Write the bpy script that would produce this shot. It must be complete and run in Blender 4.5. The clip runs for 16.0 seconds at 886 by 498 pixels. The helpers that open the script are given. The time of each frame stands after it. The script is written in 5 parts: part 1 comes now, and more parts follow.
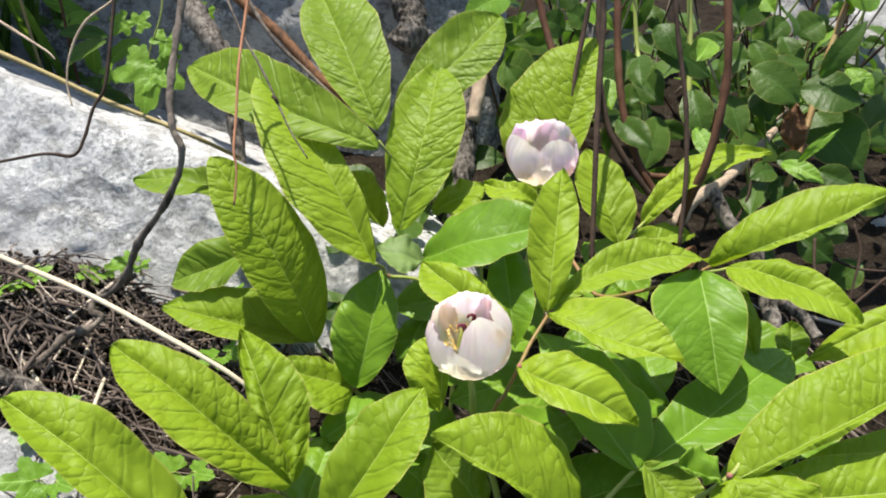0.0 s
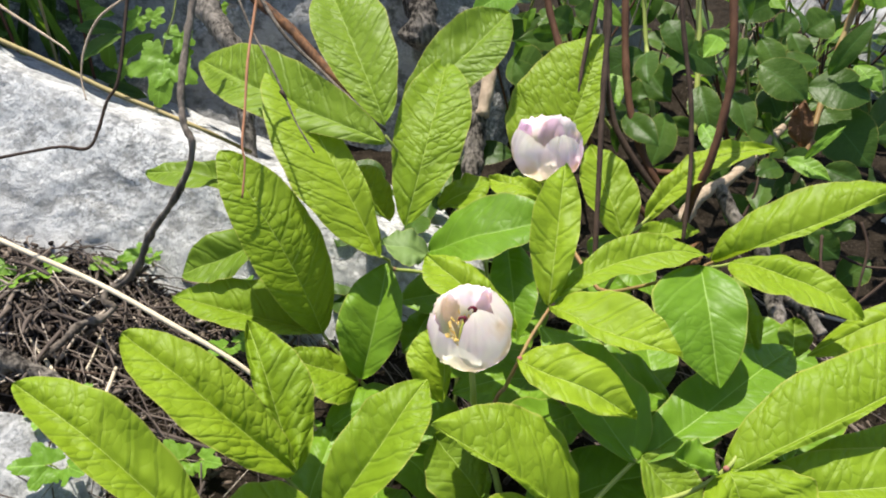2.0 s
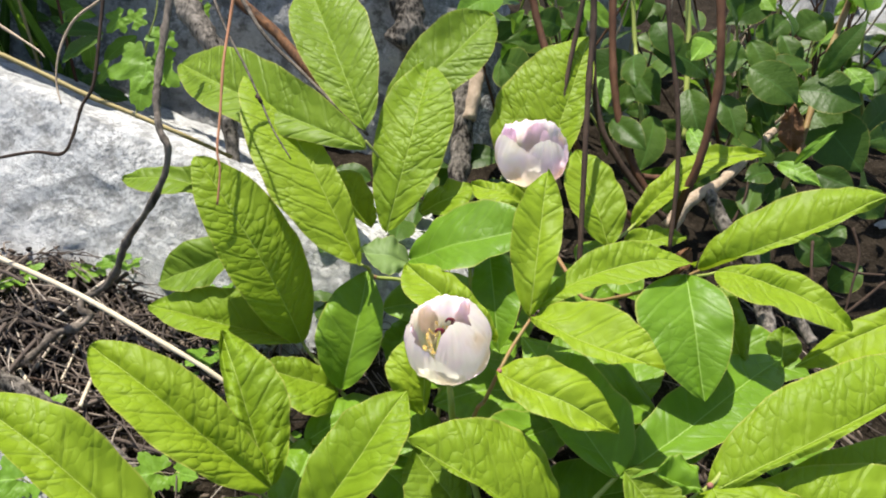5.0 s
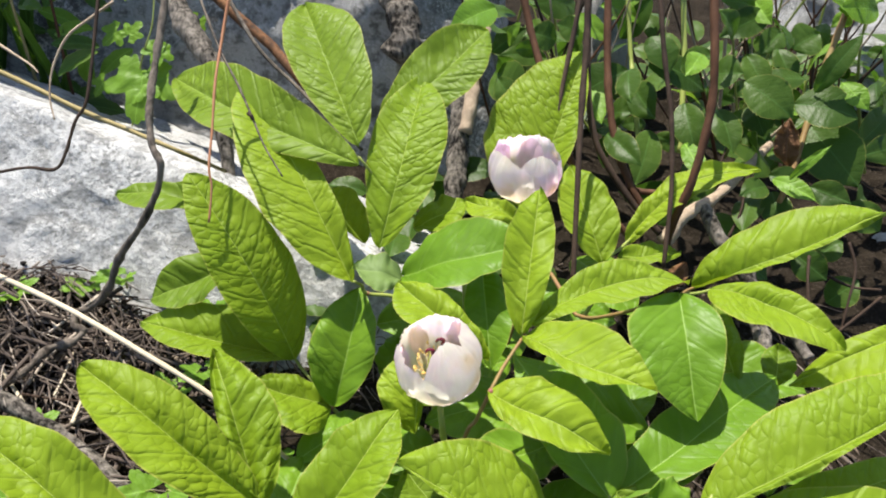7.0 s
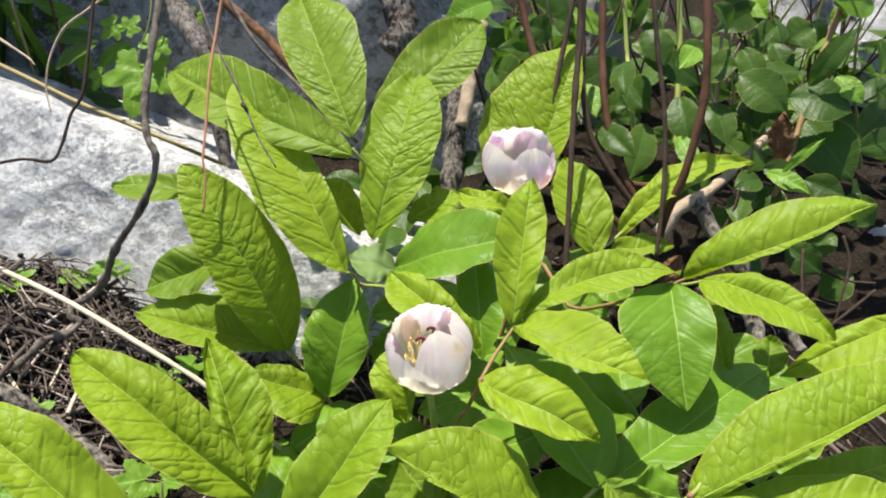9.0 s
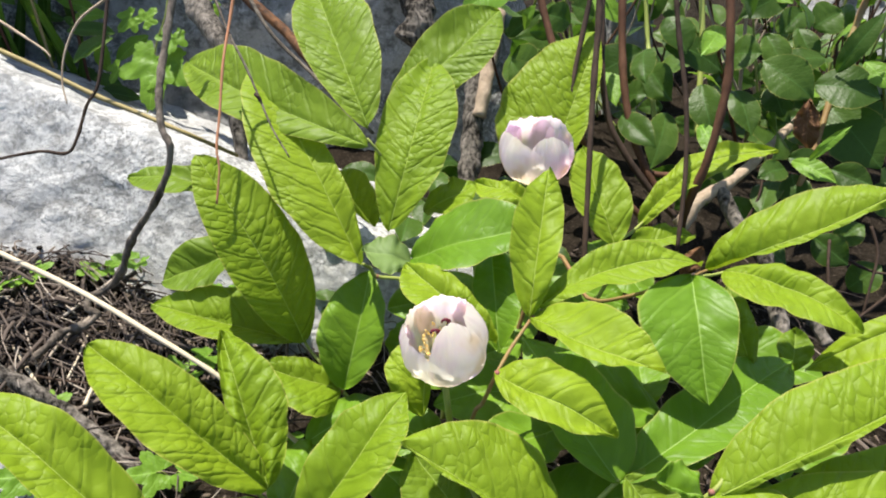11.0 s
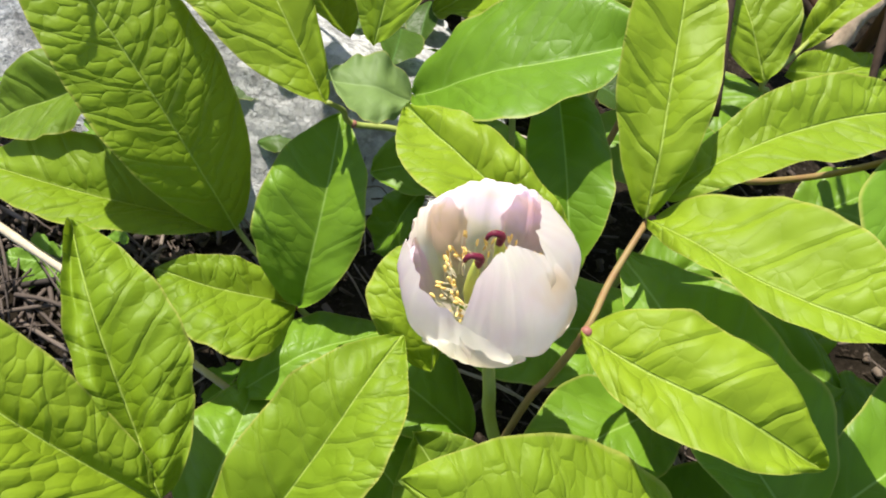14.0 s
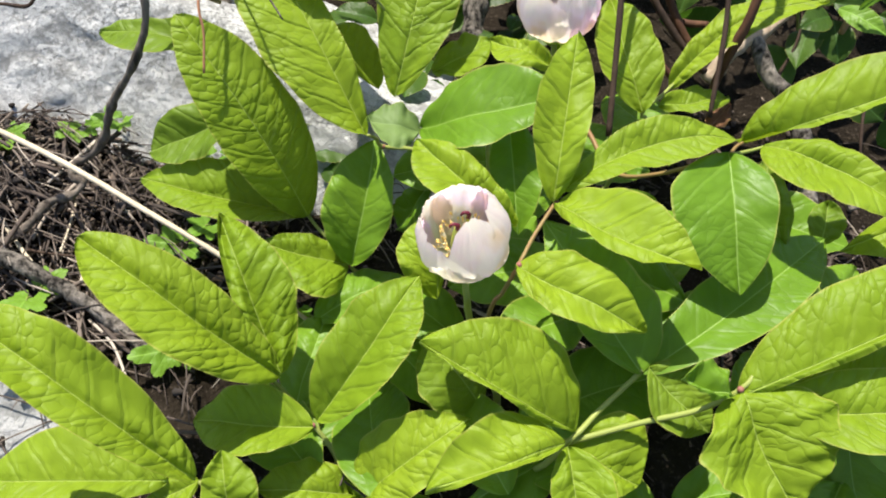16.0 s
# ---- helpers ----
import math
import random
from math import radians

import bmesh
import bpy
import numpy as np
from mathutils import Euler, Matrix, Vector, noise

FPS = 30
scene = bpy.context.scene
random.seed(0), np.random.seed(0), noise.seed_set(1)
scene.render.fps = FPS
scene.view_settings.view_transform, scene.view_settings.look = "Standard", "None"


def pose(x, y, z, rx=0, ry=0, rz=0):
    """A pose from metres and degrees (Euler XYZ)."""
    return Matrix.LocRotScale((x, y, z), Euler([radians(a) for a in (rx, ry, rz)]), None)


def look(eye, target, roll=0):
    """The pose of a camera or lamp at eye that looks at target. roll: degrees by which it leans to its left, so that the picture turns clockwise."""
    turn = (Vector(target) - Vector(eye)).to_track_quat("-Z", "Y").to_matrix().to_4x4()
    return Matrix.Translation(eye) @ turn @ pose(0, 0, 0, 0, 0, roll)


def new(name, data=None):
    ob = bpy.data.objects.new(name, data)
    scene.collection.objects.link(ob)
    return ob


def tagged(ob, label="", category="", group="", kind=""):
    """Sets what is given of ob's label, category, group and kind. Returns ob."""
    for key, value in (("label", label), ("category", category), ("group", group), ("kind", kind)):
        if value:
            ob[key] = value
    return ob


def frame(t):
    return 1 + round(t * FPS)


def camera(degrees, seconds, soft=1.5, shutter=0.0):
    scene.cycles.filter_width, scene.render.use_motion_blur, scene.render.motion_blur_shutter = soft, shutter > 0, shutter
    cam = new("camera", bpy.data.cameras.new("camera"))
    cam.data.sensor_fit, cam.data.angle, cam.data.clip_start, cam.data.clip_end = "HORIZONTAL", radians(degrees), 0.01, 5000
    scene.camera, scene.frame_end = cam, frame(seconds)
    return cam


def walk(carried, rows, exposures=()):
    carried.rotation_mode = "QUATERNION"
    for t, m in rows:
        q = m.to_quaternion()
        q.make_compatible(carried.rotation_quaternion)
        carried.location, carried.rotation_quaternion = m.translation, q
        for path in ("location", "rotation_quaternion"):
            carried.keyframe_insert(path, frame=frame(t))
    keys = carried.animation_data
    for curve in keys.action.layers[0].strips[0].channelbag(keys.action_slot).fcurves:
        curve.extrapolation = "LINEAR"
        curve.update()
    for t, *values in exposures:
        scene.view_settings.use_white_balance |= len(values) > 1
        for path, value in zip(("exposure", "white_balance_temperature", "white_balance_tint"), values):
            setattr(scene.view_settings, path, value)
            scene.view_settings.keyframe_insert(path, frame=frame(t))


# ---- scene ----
cam = camera(60, 16.0, soft=2.0)
PATH = [
    (0, (-0.0329, -0.3811, 0.8165), (0.0169, 0.4413, 0.2498), 1.51),
    (0.5, (-0.0270, -0.3810, 0.8216), (0.0173, 0.4389, 0.2508), 1.47),
    (1, (-0.0337, -0.3836, 0.8248), (0.0146, 0.4328, 0.2493), 1.68),
    (1.5, (-0.0356, -0.3887, 0.8237), (0.0112, 0.4292, 0.2502), 1.50),
    (2, (-0.0244, -0.3888, 0.8196), (0.0052, 0.4313, 0.2482), 1.15),
    (2.5, (-0.0154, -0.3901, 0.8171), (0.0073, 0.4322, 0.2485), 0.80),
    (3, (-0.0164, -0.3881, 0.8215), (0.0062, 0.4304, 0.2475), 0.62),
    (3.5, (-0.0180, -0.3836, 0.8211), (0.0077, 0.4366, 0.2496), 0.92),
    (4, (-0.0173, -0.3790, 0.8215), (0.0061, 0.4406, 0.2489), 0.90),
    (4.5, (-0.0143, -0.3749, 0.8190), (0.0157, 0.4449, 0.2471), 1.17),
    (5, (-0.0105, -0.3740, 0.8170), (0.0219, 0.4460, 0.2456), 1.23),
    (7.5, (-0.0027, -0.3664, 0.8239), (0.0261, 0.4582, 0.2590), 1.13),
    (8, (-0.0034, -0.3691, 0.8190), (0.0242, 0.4533, 0.2507), 1.26),
    (8.5, (0.0006, -0.3730, 0.8206), (0.0302, 0.4503, 0.2538), 1.23),
    (11, (0.0085, -0.3667, 0.8130), (0.0077, 0.4523, 0.2392), -0.09),
    (11.5, (-0.0014, -0.3460, 0.8206), (0.0087, 0.4319, 0.1922), 0.59),
    (11.7, (-0.0130, -0.3260, 0.8130), (-0.0060, 0.4225, 0.1500), 0.80),
    (12, (-0.0339, -0.2780, 0.7910), (-0.0347, 0.4415, 0.0965), 0.79),
    (12.5, (-0.0303, -0.2053, 0.7267), (-0.0244, 0.5009, 0.0187), 1.61),
    (13, (-0.0170, -0.1791, 0.6855), (-0.0049, 0.5165, -0.0328), 1.89),
    (13.5, (-0.0138, -0.1655, 0.6749), (0.0078, 0.5240, -0.0490), 2.63),
    (14, (-0.0126, -0.1569, 0.6677), (0.0163, 0.5155, -0.0720), 2.98),
    (14.5, (-0.0219, -0.1580, 0.6683), (0.0193, 0.4985, -0.0848), 3.77),
    (15, (-0.0279, -0.1711, 0.6938), (0.0103, 0.4794, -0.0647), 3.39),
    (15.5, (-0.0393, -0.2224, 0.7708), (-0.0065, 0.4299, 0.0135), 2.85),
    (16, (-0.0086, -0.3061, 0.8202), (0.0029, 0.3529, 0.0681), 0.12),
]
walk(cam, [(t, look(eye, target, roll)) for t, eye, target, roll in PATH], exposures=[(0, 1.0), (16, 1.0)])

# ---- light ----
SUN_TO = Vector((-0.15, 0.26, 0.955)).normalized()         # towards the sun, high, a little behind and to the left
sun_data = bpy.data.lights.new("sun", "SUN")
sun_data.energy, sun_data.angle, sun_data.color = 5.2, radians(0.55), (1.0, 0.95, 0.85)
sun = new("sun", sun_data)
sun.matrix_world = look(SUN_TO * 30, (0, 0, 0))
world = bpy.data.worlds.new("sky")
scene.world = world
world.use_nodes = True
wn = world.node_tree.nodes
sky = wn.new("ShaderNodeTexSky")
sky.sky_type, sky.sun_disc = "NISHITA", False
sky.sun_elevation = math.asin(SUN_TO.z)
sky.sun_rotation = math.atan2(SUN_TO.x, SUN_TO.y)
wn["Background"].inputs["Strength"].default_value = 0.115
world.node_tree.links.new(sky.outputs["Color"], wn["Background"].inputs["Color"])


# ---- materials ----
def material(name):
    m = bpy.data.materials.new(name)
    m.use_nodes = True
    return m, m.node_tree.nodes, m.node_tree.links, m.node_tree.nodes["Principled BSDF"]


def node(nodes, kind, **values):
    n = nodes.new("ShaderNode" + kind)
    for key, value in values.items():
        if key in n.inputs:
            n.inputs[key].default_value = value
    return n


def maths(nodes, links, op, a, b=0.5, c=0.0):
    n = nodes.new("ShaderNodeMath")
    n.operation = op
    for i, v in enumerate((a, b, c)):
        if isinstance(v, (int, float)):
            n.inputs[i].default_value = v
        else:
            links.new(v, n.inputs[i])
    return n.outputs[0]


def mixed(nodes, links, fac, a, b, blend="MIX"):
    n = nodes.new("ShaderNodeMix")
    n.data_type, n.blend_type = "RGBA", blend
    for socket, v in ((n.inputs[0], fac), (n.inputs[6], a), (n.inputs[7], b)):
        if isinstance(v, (int, float)):
            socket.default_value = v
        elif isinstance(v, tuple):
            socket.default_value = (*v, 1)
        else:
            links.new(v, socket)
    return n.outputs[2]


def ramp(nodes, links, fac, *stops):
    n = nodes.new("ShaderNodeValToRGB")
    while len(n.color_ramp.elements) < len(stops):
        n.color_ramp.elements.new(0.5)
    for e, (p, c) in zip(n.color_ramp.elements, stops):
        e.position, e.color = p, (*((c, c, c) if isinstance(c, (int, float)) else c), 1)
    links.new(fac, n.inputs[0])
    return n.outputs[0]


def bump(nodes, links, height, bsdf, strength, distance):
    n = node(nodes, "Bump", Strength=strength, Distance=distance)
    links.new(height, n.inputs["Height"])
    links.new(n.outputs[0], bsdf.inputs["Normal"])
    return n


def leaf_material(name, low, high, rib, through_colour, vein_gap=0.0210, rough=0.5, see_through=0.28, relief=0.62):
    """Leaf skin. The UV map holds metres along the midrib and metres off it."""
    m, nodes, links, bsdf = material(name)
    uv = nodes.new("ShaderNodeUVMap")
    sep = nodes.new("ShaderNodeSeparateXYZ")
    links.new(uv.outputs[0], sep.inputs[0])
    info = nodes.new("ShaderNodeObjectInfo")
    wobble = node(nodes, "TexNoise", Scale=55.0, Detail=2.0)
    links.new(uv.outputs[0], wobble.inputs["Vector"])
    off = maths(nodes, links, "ABSOLUTE", sep.outputs[1])
    q = maths(nodes, links, "SUBTRACT", sep.outputs[0], maths(nodes, links, "MULTIPLY", off, 0.75))
    q = maths(nodes, links, "SUBTRACT", q, maths(nodes, links, "MULTIPLY", maths(nodes, links, "MULTIPLY", off, off), 6.0))
    q = maths(nodes, links, "MULTIPLY_ADD", ramp(nodes, links, maths(nodes, links, "MULTIPLY_ADD", sep.outputs[1], 2000.0, 0.5), (0.49, 0.0), (0.51, 1.0)), vein_gap * 0.45, q)
    q = maths(nodes, links, "MULTIPLY_ADD", wobble.outputs[0], 0.007, q)
    lengthwise = q
    q = maths(nodes, links, "FRACT", maths(nodes, links, "DIVIDE", q, vein_gap))
    q = maths(nodes, links, "ABSOLUTE", maths(nodes, links, "SUBTRACT", q, 0.5))
    vein = ramp(nodes, links, q, (0.0, 1.0), (0.035, 0.6), (0.13, 0.0))
    mid = ramp(nodes, links, maths(nodes, links, "MULTIPLY", off, 300.0), (0.07, 1.0), (0.19, 0.0))
    cells = nodes.new("ShaderNodeTexVoronoi")             # swollen fields between the finer veins, in line with the side veins
    cells.feature = "SMOOTH_F1"
    cells.inputs["Scale"].default_value = 1.0
    cells.inputs["Smoothness"].default_value = 0.35
    half_way = maths(nodes, links, "MULTIPLY_ADD", maths(nodes, links, "SUBTRACT", lengthwise, sep.outputs[0]), 0.35, sep.outputs[0])
    along = maths(nodes, links, "MULTIPLY", half_way, 3.4 / vein_gap)
    across = maths(nodes, links, "MULTIPLY", sep.outputs[1], 2.5 / vein_gap)
    pair = nodes.new("ShaderNodeCombineXYZ")
    links.new(along, pair.inputs[0])
    links.new(across, pair.inputs[1])
    links.new(maths(nodes, links, "MULTIPLY", info.outputs["Random"], 40.0), pair.inputs[2])
    bend = nodes.new("ShaderNodeVectorMath")
    bend.operation = "MULTIPLY_ADD"
    bend.inputs[1].default_value = (0.45, 0.45, 0.0)
    shaky = node(nodes, "TexNoise", Scale=140.0, Detail=2.0)
    links.new(uv.outputs[0], shaky.inputs["Vector"])
    links.new(shaky.outputs["Color"], bend.inputs[0])
    links.new(pair.outputs[0], bend.inputs[2])
    links.new(bend.outputs[0], cells.inputs["Vector"])
    seams = nodes.new("ShaderNodeTexVoronoi")             # the narrow sunken net between them
    seams.feature = "DISTANCE_TO_EDGE"
    seams.inputs["Scale"].default_value = 1.0
    links.new(bend.outputs[0], seams.inputs["Vector"])
    bend_from = nodes.new("ShaderNodeVectorMath")
    bend_from.operation = "MULTIPLY_ADD"
    bend_from.inputs[1].default_value = (1.0, 1.0, 1.0)
    links.new(uv.outputs[0], bend_from.inputs[0])
    links.new(info.outputs["Random"], bend_from.inputs[2])
    blot = node(nodes, "TexNoise", Scale=24.0, Detail=4.0, Roughness=0.6)
    geo = nodes.new("ShaderNodeTexCoord")
    links.new(geo.outputs["Object"], blot.inputs["Vector"])
    fac = maths(nodes, links, "MULTIPLY_ADD", info.outputs["Random"], 0.5, maths(nodes, links, "MULTIPLY", blot.outputs[0], 0.55))
    col = mixed(nodes, links, fac, low, high)
    # shade of the hollows between swollen fields, put into the leaf colour
    fine = ramp(nodes, links, cells.outputs[0], (0.35, 1.0), (0.75, 0.90))
    col = mixed(nodes, links, 1.0, col, fine, "MULTIPLY")
    col = mixed(nodes, links, maths(nodes, links, "MULTIPLY", vein, 0.07), col, rib)
    col = mixed(nodes, links, maths(nodes, links, "MULTIPLY", mid, 0.65), col, rib)
    rim = nodes.new("ShaderNodeAttribute")
    rim.attribute_name = "margin"
    col = mixed(nodes, links, maths(nodes, links, "MULTIPLY", ramp(nodes, links, rim.outputs["Fac"], (0.955, 0.0), (0.99, 1.0)), 0.4), col, (0.40, 0.34, 0.10))
    links.new(col, bsdf.inputs["Base Color"])
    bsdf.inputs["Roughness"].default_value = rough
    bsdf.inputs["Specular IOR Level"].default_value = 0.17
    patch = node(nodes, "TexNoise", Scale=22.0, Detail=1.0)  # some fields are puffed up, others nearly flat
    links.new(bend_from.outputs[0], patch.inputs["Vector"])
    puffed = ramp(nodes, links, patch.outputs[0], (0.36, 0.18), (0.62, 1.0))
    h = ramp(nodes, links, cells.outputs[0], (0.0, 1.0), (0.22, 0.93), (0.45, 0.62), (0.62, 0.22), (0.80, 0.0))
    h = maths(nodes, links, "MULTIPLY_ADD", ramp(nodes, links, seams.outputs[0], (0.0, 0.0), (0.05, 0.45), (0.13, 0.82), (0.28, 1.0)), 0.45, h)
    h = maths(nodes, links, "MULTIPLY", h, puffed)
    h = maths(nodes, links, "MULTIPLY_ADD", vein, -1.15, h)
    h = maths(nodes, links, "MULTIPLY_ADD", mid, -0.8, h)
    b = bump(nodes, links, h, bsdf, relief, 0.0013)
    tr = nodes.new("ShaderNodeBsdfTranslucent")
    links.new(mixed(nodes, links, 0.55, col, through_colour), tr.inputs["Color"])
    links.new(b.outputs[0], tr.inputs["Normal"])
    mix = nodes.new("ShaderNodeMixShader")
    mix.inputs[0].default_value = see_through
    links.new(bsdf.outputs[0], mix.inputs[1])
    links.new(tr.outputs[0], mix.inputs[2])
    links.new(mix.outputs[0], nodes["Material Output"].inputs["Surface"])
    return m


leaf_top = leaf_material("peony_leaf", (0.118, 0.196, 0.009), (0.218, 0.298, 0.016), (0.36, 0.46, 0.09), (0.46, 0.60, 0.02))
# deeper green skin, darkened too: dimmer light on tilted leaves put into colour
leaf_dimmed = leaf_material("peony_leaf_dimmed", (0.085, 0.150, 0.010), (0.150, 0.222, 0.018), (0.30, 0.40, 0.09), (0.38, 0.54, 0.022), rough=0.48, relief=0.55)
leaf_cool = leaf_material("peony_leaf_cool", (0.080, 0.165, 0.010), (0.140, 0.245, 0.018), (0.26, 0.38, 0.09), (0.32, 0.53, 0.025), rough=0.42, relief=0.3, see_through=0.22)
leaf_under = leaf_material("peony_leaf_underside", (0.12, 0.185, 0.055), (0.17, 0.24, 0.075), (0.20, 0.28, 0.10), (0.25, 0.4, 0.05), rough=0.55, see_through=0.25, relief=0.15)
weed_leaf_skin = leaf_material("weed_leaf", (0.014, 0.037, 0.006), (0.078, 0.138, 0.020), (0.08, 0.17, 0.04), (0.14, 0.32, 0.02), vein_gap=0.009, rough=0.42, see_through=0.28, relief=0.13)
dry_leaf_skin = leaf_material("dry_leaf", (0.075, 0.032, 0.016), (0.17, 0.085, 0.040), (0.20, 0.11, 0.06), (0.22, 0.10, 0.03), vein_gap=0.009, rough=0.7, see_through=0.15, relief=0.5)
fresh_leaf_skin = leaf_material("fresh_leaf", (0.09, 0.19, 0.018), (0.16, 0.28, 0.03), (0.25, 0.42, 0.07), (0.36, 0.6, 0.04), vein_gap=0.009, rough=0.42, relief=0.22)


def stem_material(name, low, high, scale=160.0, rough=0.6, stretch=0.15, relief=0.4, edges=(0.0, 1.0), deep=0.0015):
    m, nodes, links, bsdf = material(name)
    geo = nodes.new("ShaderNodeTexCoord")
    mapping = node(nodes, "Mapping", Scale=(1.0, 1.0, stretch))
    links.new(geo.outputs["Object"], mapping.inputs[0])
    n1 = node(nodes, "TexNoise", Scale=scale, Detail=5.0, Roughness=0.65)
    links.new(mapping.outputs[0], n1.inputs["Vector"])
    n2 = node(nodes, "TexNoise", Scale=scale * 0.12, Detail=2.0)
    links.new(geo.outputs["Object"], n2.inputs["Vector"])
    fac = maths(nodes, links, "MULTIPLY_ADD", n2.outputs[0], 0.6, maths(nodes, links, "MULTIPLY_ADD", n1.outputs[0], 0.9, -0.25))
    links.new(mixed(nodes, links, ramp(nodes, links, fac, (edges[0], 0.0), (edges[1], 1.0)), low, high), bsdf.inputs["Base Color"])
    bsdf.inputs["Roughness"].default_value = rough
    bsdf.inputs["Specular IOR Level"].default_value = 0.2
    bump(nodes, links, n1.outputs[0], bsdf, relief, deep)
    return m


green_stem = stem_material("green_stem", (0.18, 0.21, 0.045), (0.27, 0.31, 0.08), rough=0.45, relief=0.15)
red_stem = stem_material("red_petiole", (0.20, 0.070, 0.048), (0.22, 0.20, 0.06), rough=0.5, relief=0.15)
joint_red = stem_material("joint_red", (0.22, 0.06, 0.07), (0.25, 0.14, 0.08), rough=0.5, relief=0.1)
brown_stem = stem_material("brown_stem", (0.040, 0.017, 0.009), (0.125, 0.058, 0.030), rough=0.75, edges=(0.2, 0.85))
dark_stem = stem_material("dark_stem", (0.016, 0.010, 0.007), (0.080, 0.050, 0.034), rough=0.8, edges=(0.2, 0.9))
grey_vine = stem_material("grey_vine", (0.026, 0.020, 0.016), (0.23, 0.19, 0.155), rough=0.9, relief=0.9, edges=(0.28, 0.8), deep=0.003)
bark = stem_material("bark", (0.010, 0.008, 0.006), (0.27, 0.235, 0.20), scale=210.0, rough=0.95, stretch=0.22, relief=1.0, edges=(0.38, 0.72), deep=0.004)
red_bark = stem_material("red_bark", (0.030, 0.015, 0.009), (0.24, 0.11, 0.045), scale=120.0, rough=0.75, relief=0.8, edges=(0.3, 0.8), deep=0.003)
dry_stalk = stem_material("dry_stalk", (0.30, 0.24, 0.16), (0.58, 0.50, 0.38), rough=0.7, relief=0.4)
tan_stalk = stem_material("tan_stalk", (0.17, 0.13, 0.05), (0.34, 0.27, 0.12), rough=0.6, relief=0.3)
rust_twig = stem_material("rust_twig", (0.26, 0.10, 0.05), (0.42, 0.22, 0.12), rough=0.6, relief=0.3)
pale_wood = stem_material("pale_wood", (0.20, 0.145, 0.10), (0.48, 0.38, 0.28), scale=110, rough=0.85, relief=0.8, edges=(0.2, 0.8), deep=0.003)


def rock_material(name, dull, clean, stain, spotted):
    m, nodes, links, bsdf = material(name)
    geo = nodes.new("ShaderNodeTexCoord")
    big = node(nodes, "TexNoise", Scale=7.0, Detail=6.0, Roughness=0.62)
    mid = node(nodes, "TexNoise", Scale=42.0, Detail=8.0, Roughness=0.7)
    fine = node(nodes, "TexNoise", Scale=190.0, Detail=5.0, Roughness=0.75)
    pits = nodes.new("ShaderNodeTexVoronoi")
    pits.inputs["Scale"].default_value = 95.0
    cracks = nodes.new("ShaderNodeTexVoronoi")
    cracks.feature = "DISTANCE_TO_EDGE"
    cracks.inputs["Scale"].default_value = 11.0
    warp = nodes.new("ShaderNodeVectorMath")
    warp.operation = "MULTIPLY_ADD"
    warp.inputs[1].default_value = (0.13, 0.13, 0.13)
    links.new(mid.outputs["Color"], warp.inputs[0])
    links.new(geo.outputs["Object"], warp.inputs[2])
    for n in (big, mid, fine, pits):
        links.new(geo.outputs["Object"], n.inputs["Vector"])
    links.new(warp.outputs[0], cracks.inputs["Vector"])
    col = mixed(nodes, links, ramp(nodes, links, big.outputs[0], (0.35, 0.0), (0.62, 1.0)), dull, clean)
    col = mixed(nodes, links, ramp(nodes, links, mid.outputs[0], (0.40, 1.0), (0.52, 0.0)), col, stain)
    lichen = maths(nodes, links, "MULTIPLY", ramp(nodes, links, big.outputs[0], (0.44, 0.0), (0.58, 1.0)), ramp(nodes, links, fine.outputs[0], (spotted, 0.0), (spotted + 0.07, 0.8)))
    col = mixed(nodes, links, lichen, col, tuple(c * 0.62 for c in stain))
    col = mixed(nodes, links, maths(nodes, links, "MULTIPLY", ramp(nodes, links, cracks.outputs[0], (0.0, 1.0), (0.010, 0.0)), 0.32), col, (0.16, 0.155, 0.15))
    links.new(col, bsdf.inputs["Base Color"])
    bsdf.inputs["Roughness"].default_value = 0.85
    h = maths(nodes, links, "MULTIPLY_ADD", fine.outputs[0], 0.35, mid.outputs[0])
    h = maths(nodes, links, "MULTIPLY_ADD", ramp(nodes, links, pits.outputs[0], (0.05, 0.0), (0.35, 1.0)), 0.16, h)
    h = maths(nodes, links, "MULTIPLY_ADD", ramp(nodes, links, cracks.outputs[0], (0.0, 0.0), (0.02, 1.0)), 0.08, h)
    bump(nodes, links, h, bsdf, 0.9, 0.0085)
    return m


def soil_material():
    m, nodes, links, bsdf = material("dark_soil")
    geo = nodes.new("ShaderNodeTexCoord")
    a = node(nodes, "TexNoise", Scale=30.0, Detail=8.0, Roughness=0.7)
    b = node(nodes, "TexNoise", Scale=260.0, Detail=4.0, Roughness=0.7)
    for n in (a, b):
        links.new(geo.outputs["Object"], n.inputs["Vector"])
    col = mixed(nodes, links, ramp(nodes, links, a.outputs[0], (0.35, 0.0), (0.65, 1.0)), (0.008, 0.006, 0.004), (0.027, 0.021, 0.015))
    col = mixed(nodes, links, ramp(nodes, links, b.outputs[0], (0.55, 0.0), (0.68, 0.6)), col, (0.085, 0.066, 0.050))
    links.new(col, bsdf.inputs["Base Color"])
    bsdf.inputs["Roughness"].default_value = 1.0
    bsdf.inputs["Specular IOR Level"].default_value = 0.05
    bump(nodes, links, maths(nodes, links, "MULTIPLY_ADD", b.outputs[0], 0.5, a.outputs[0]), bsdf, 1.0, 0.008)
    return m


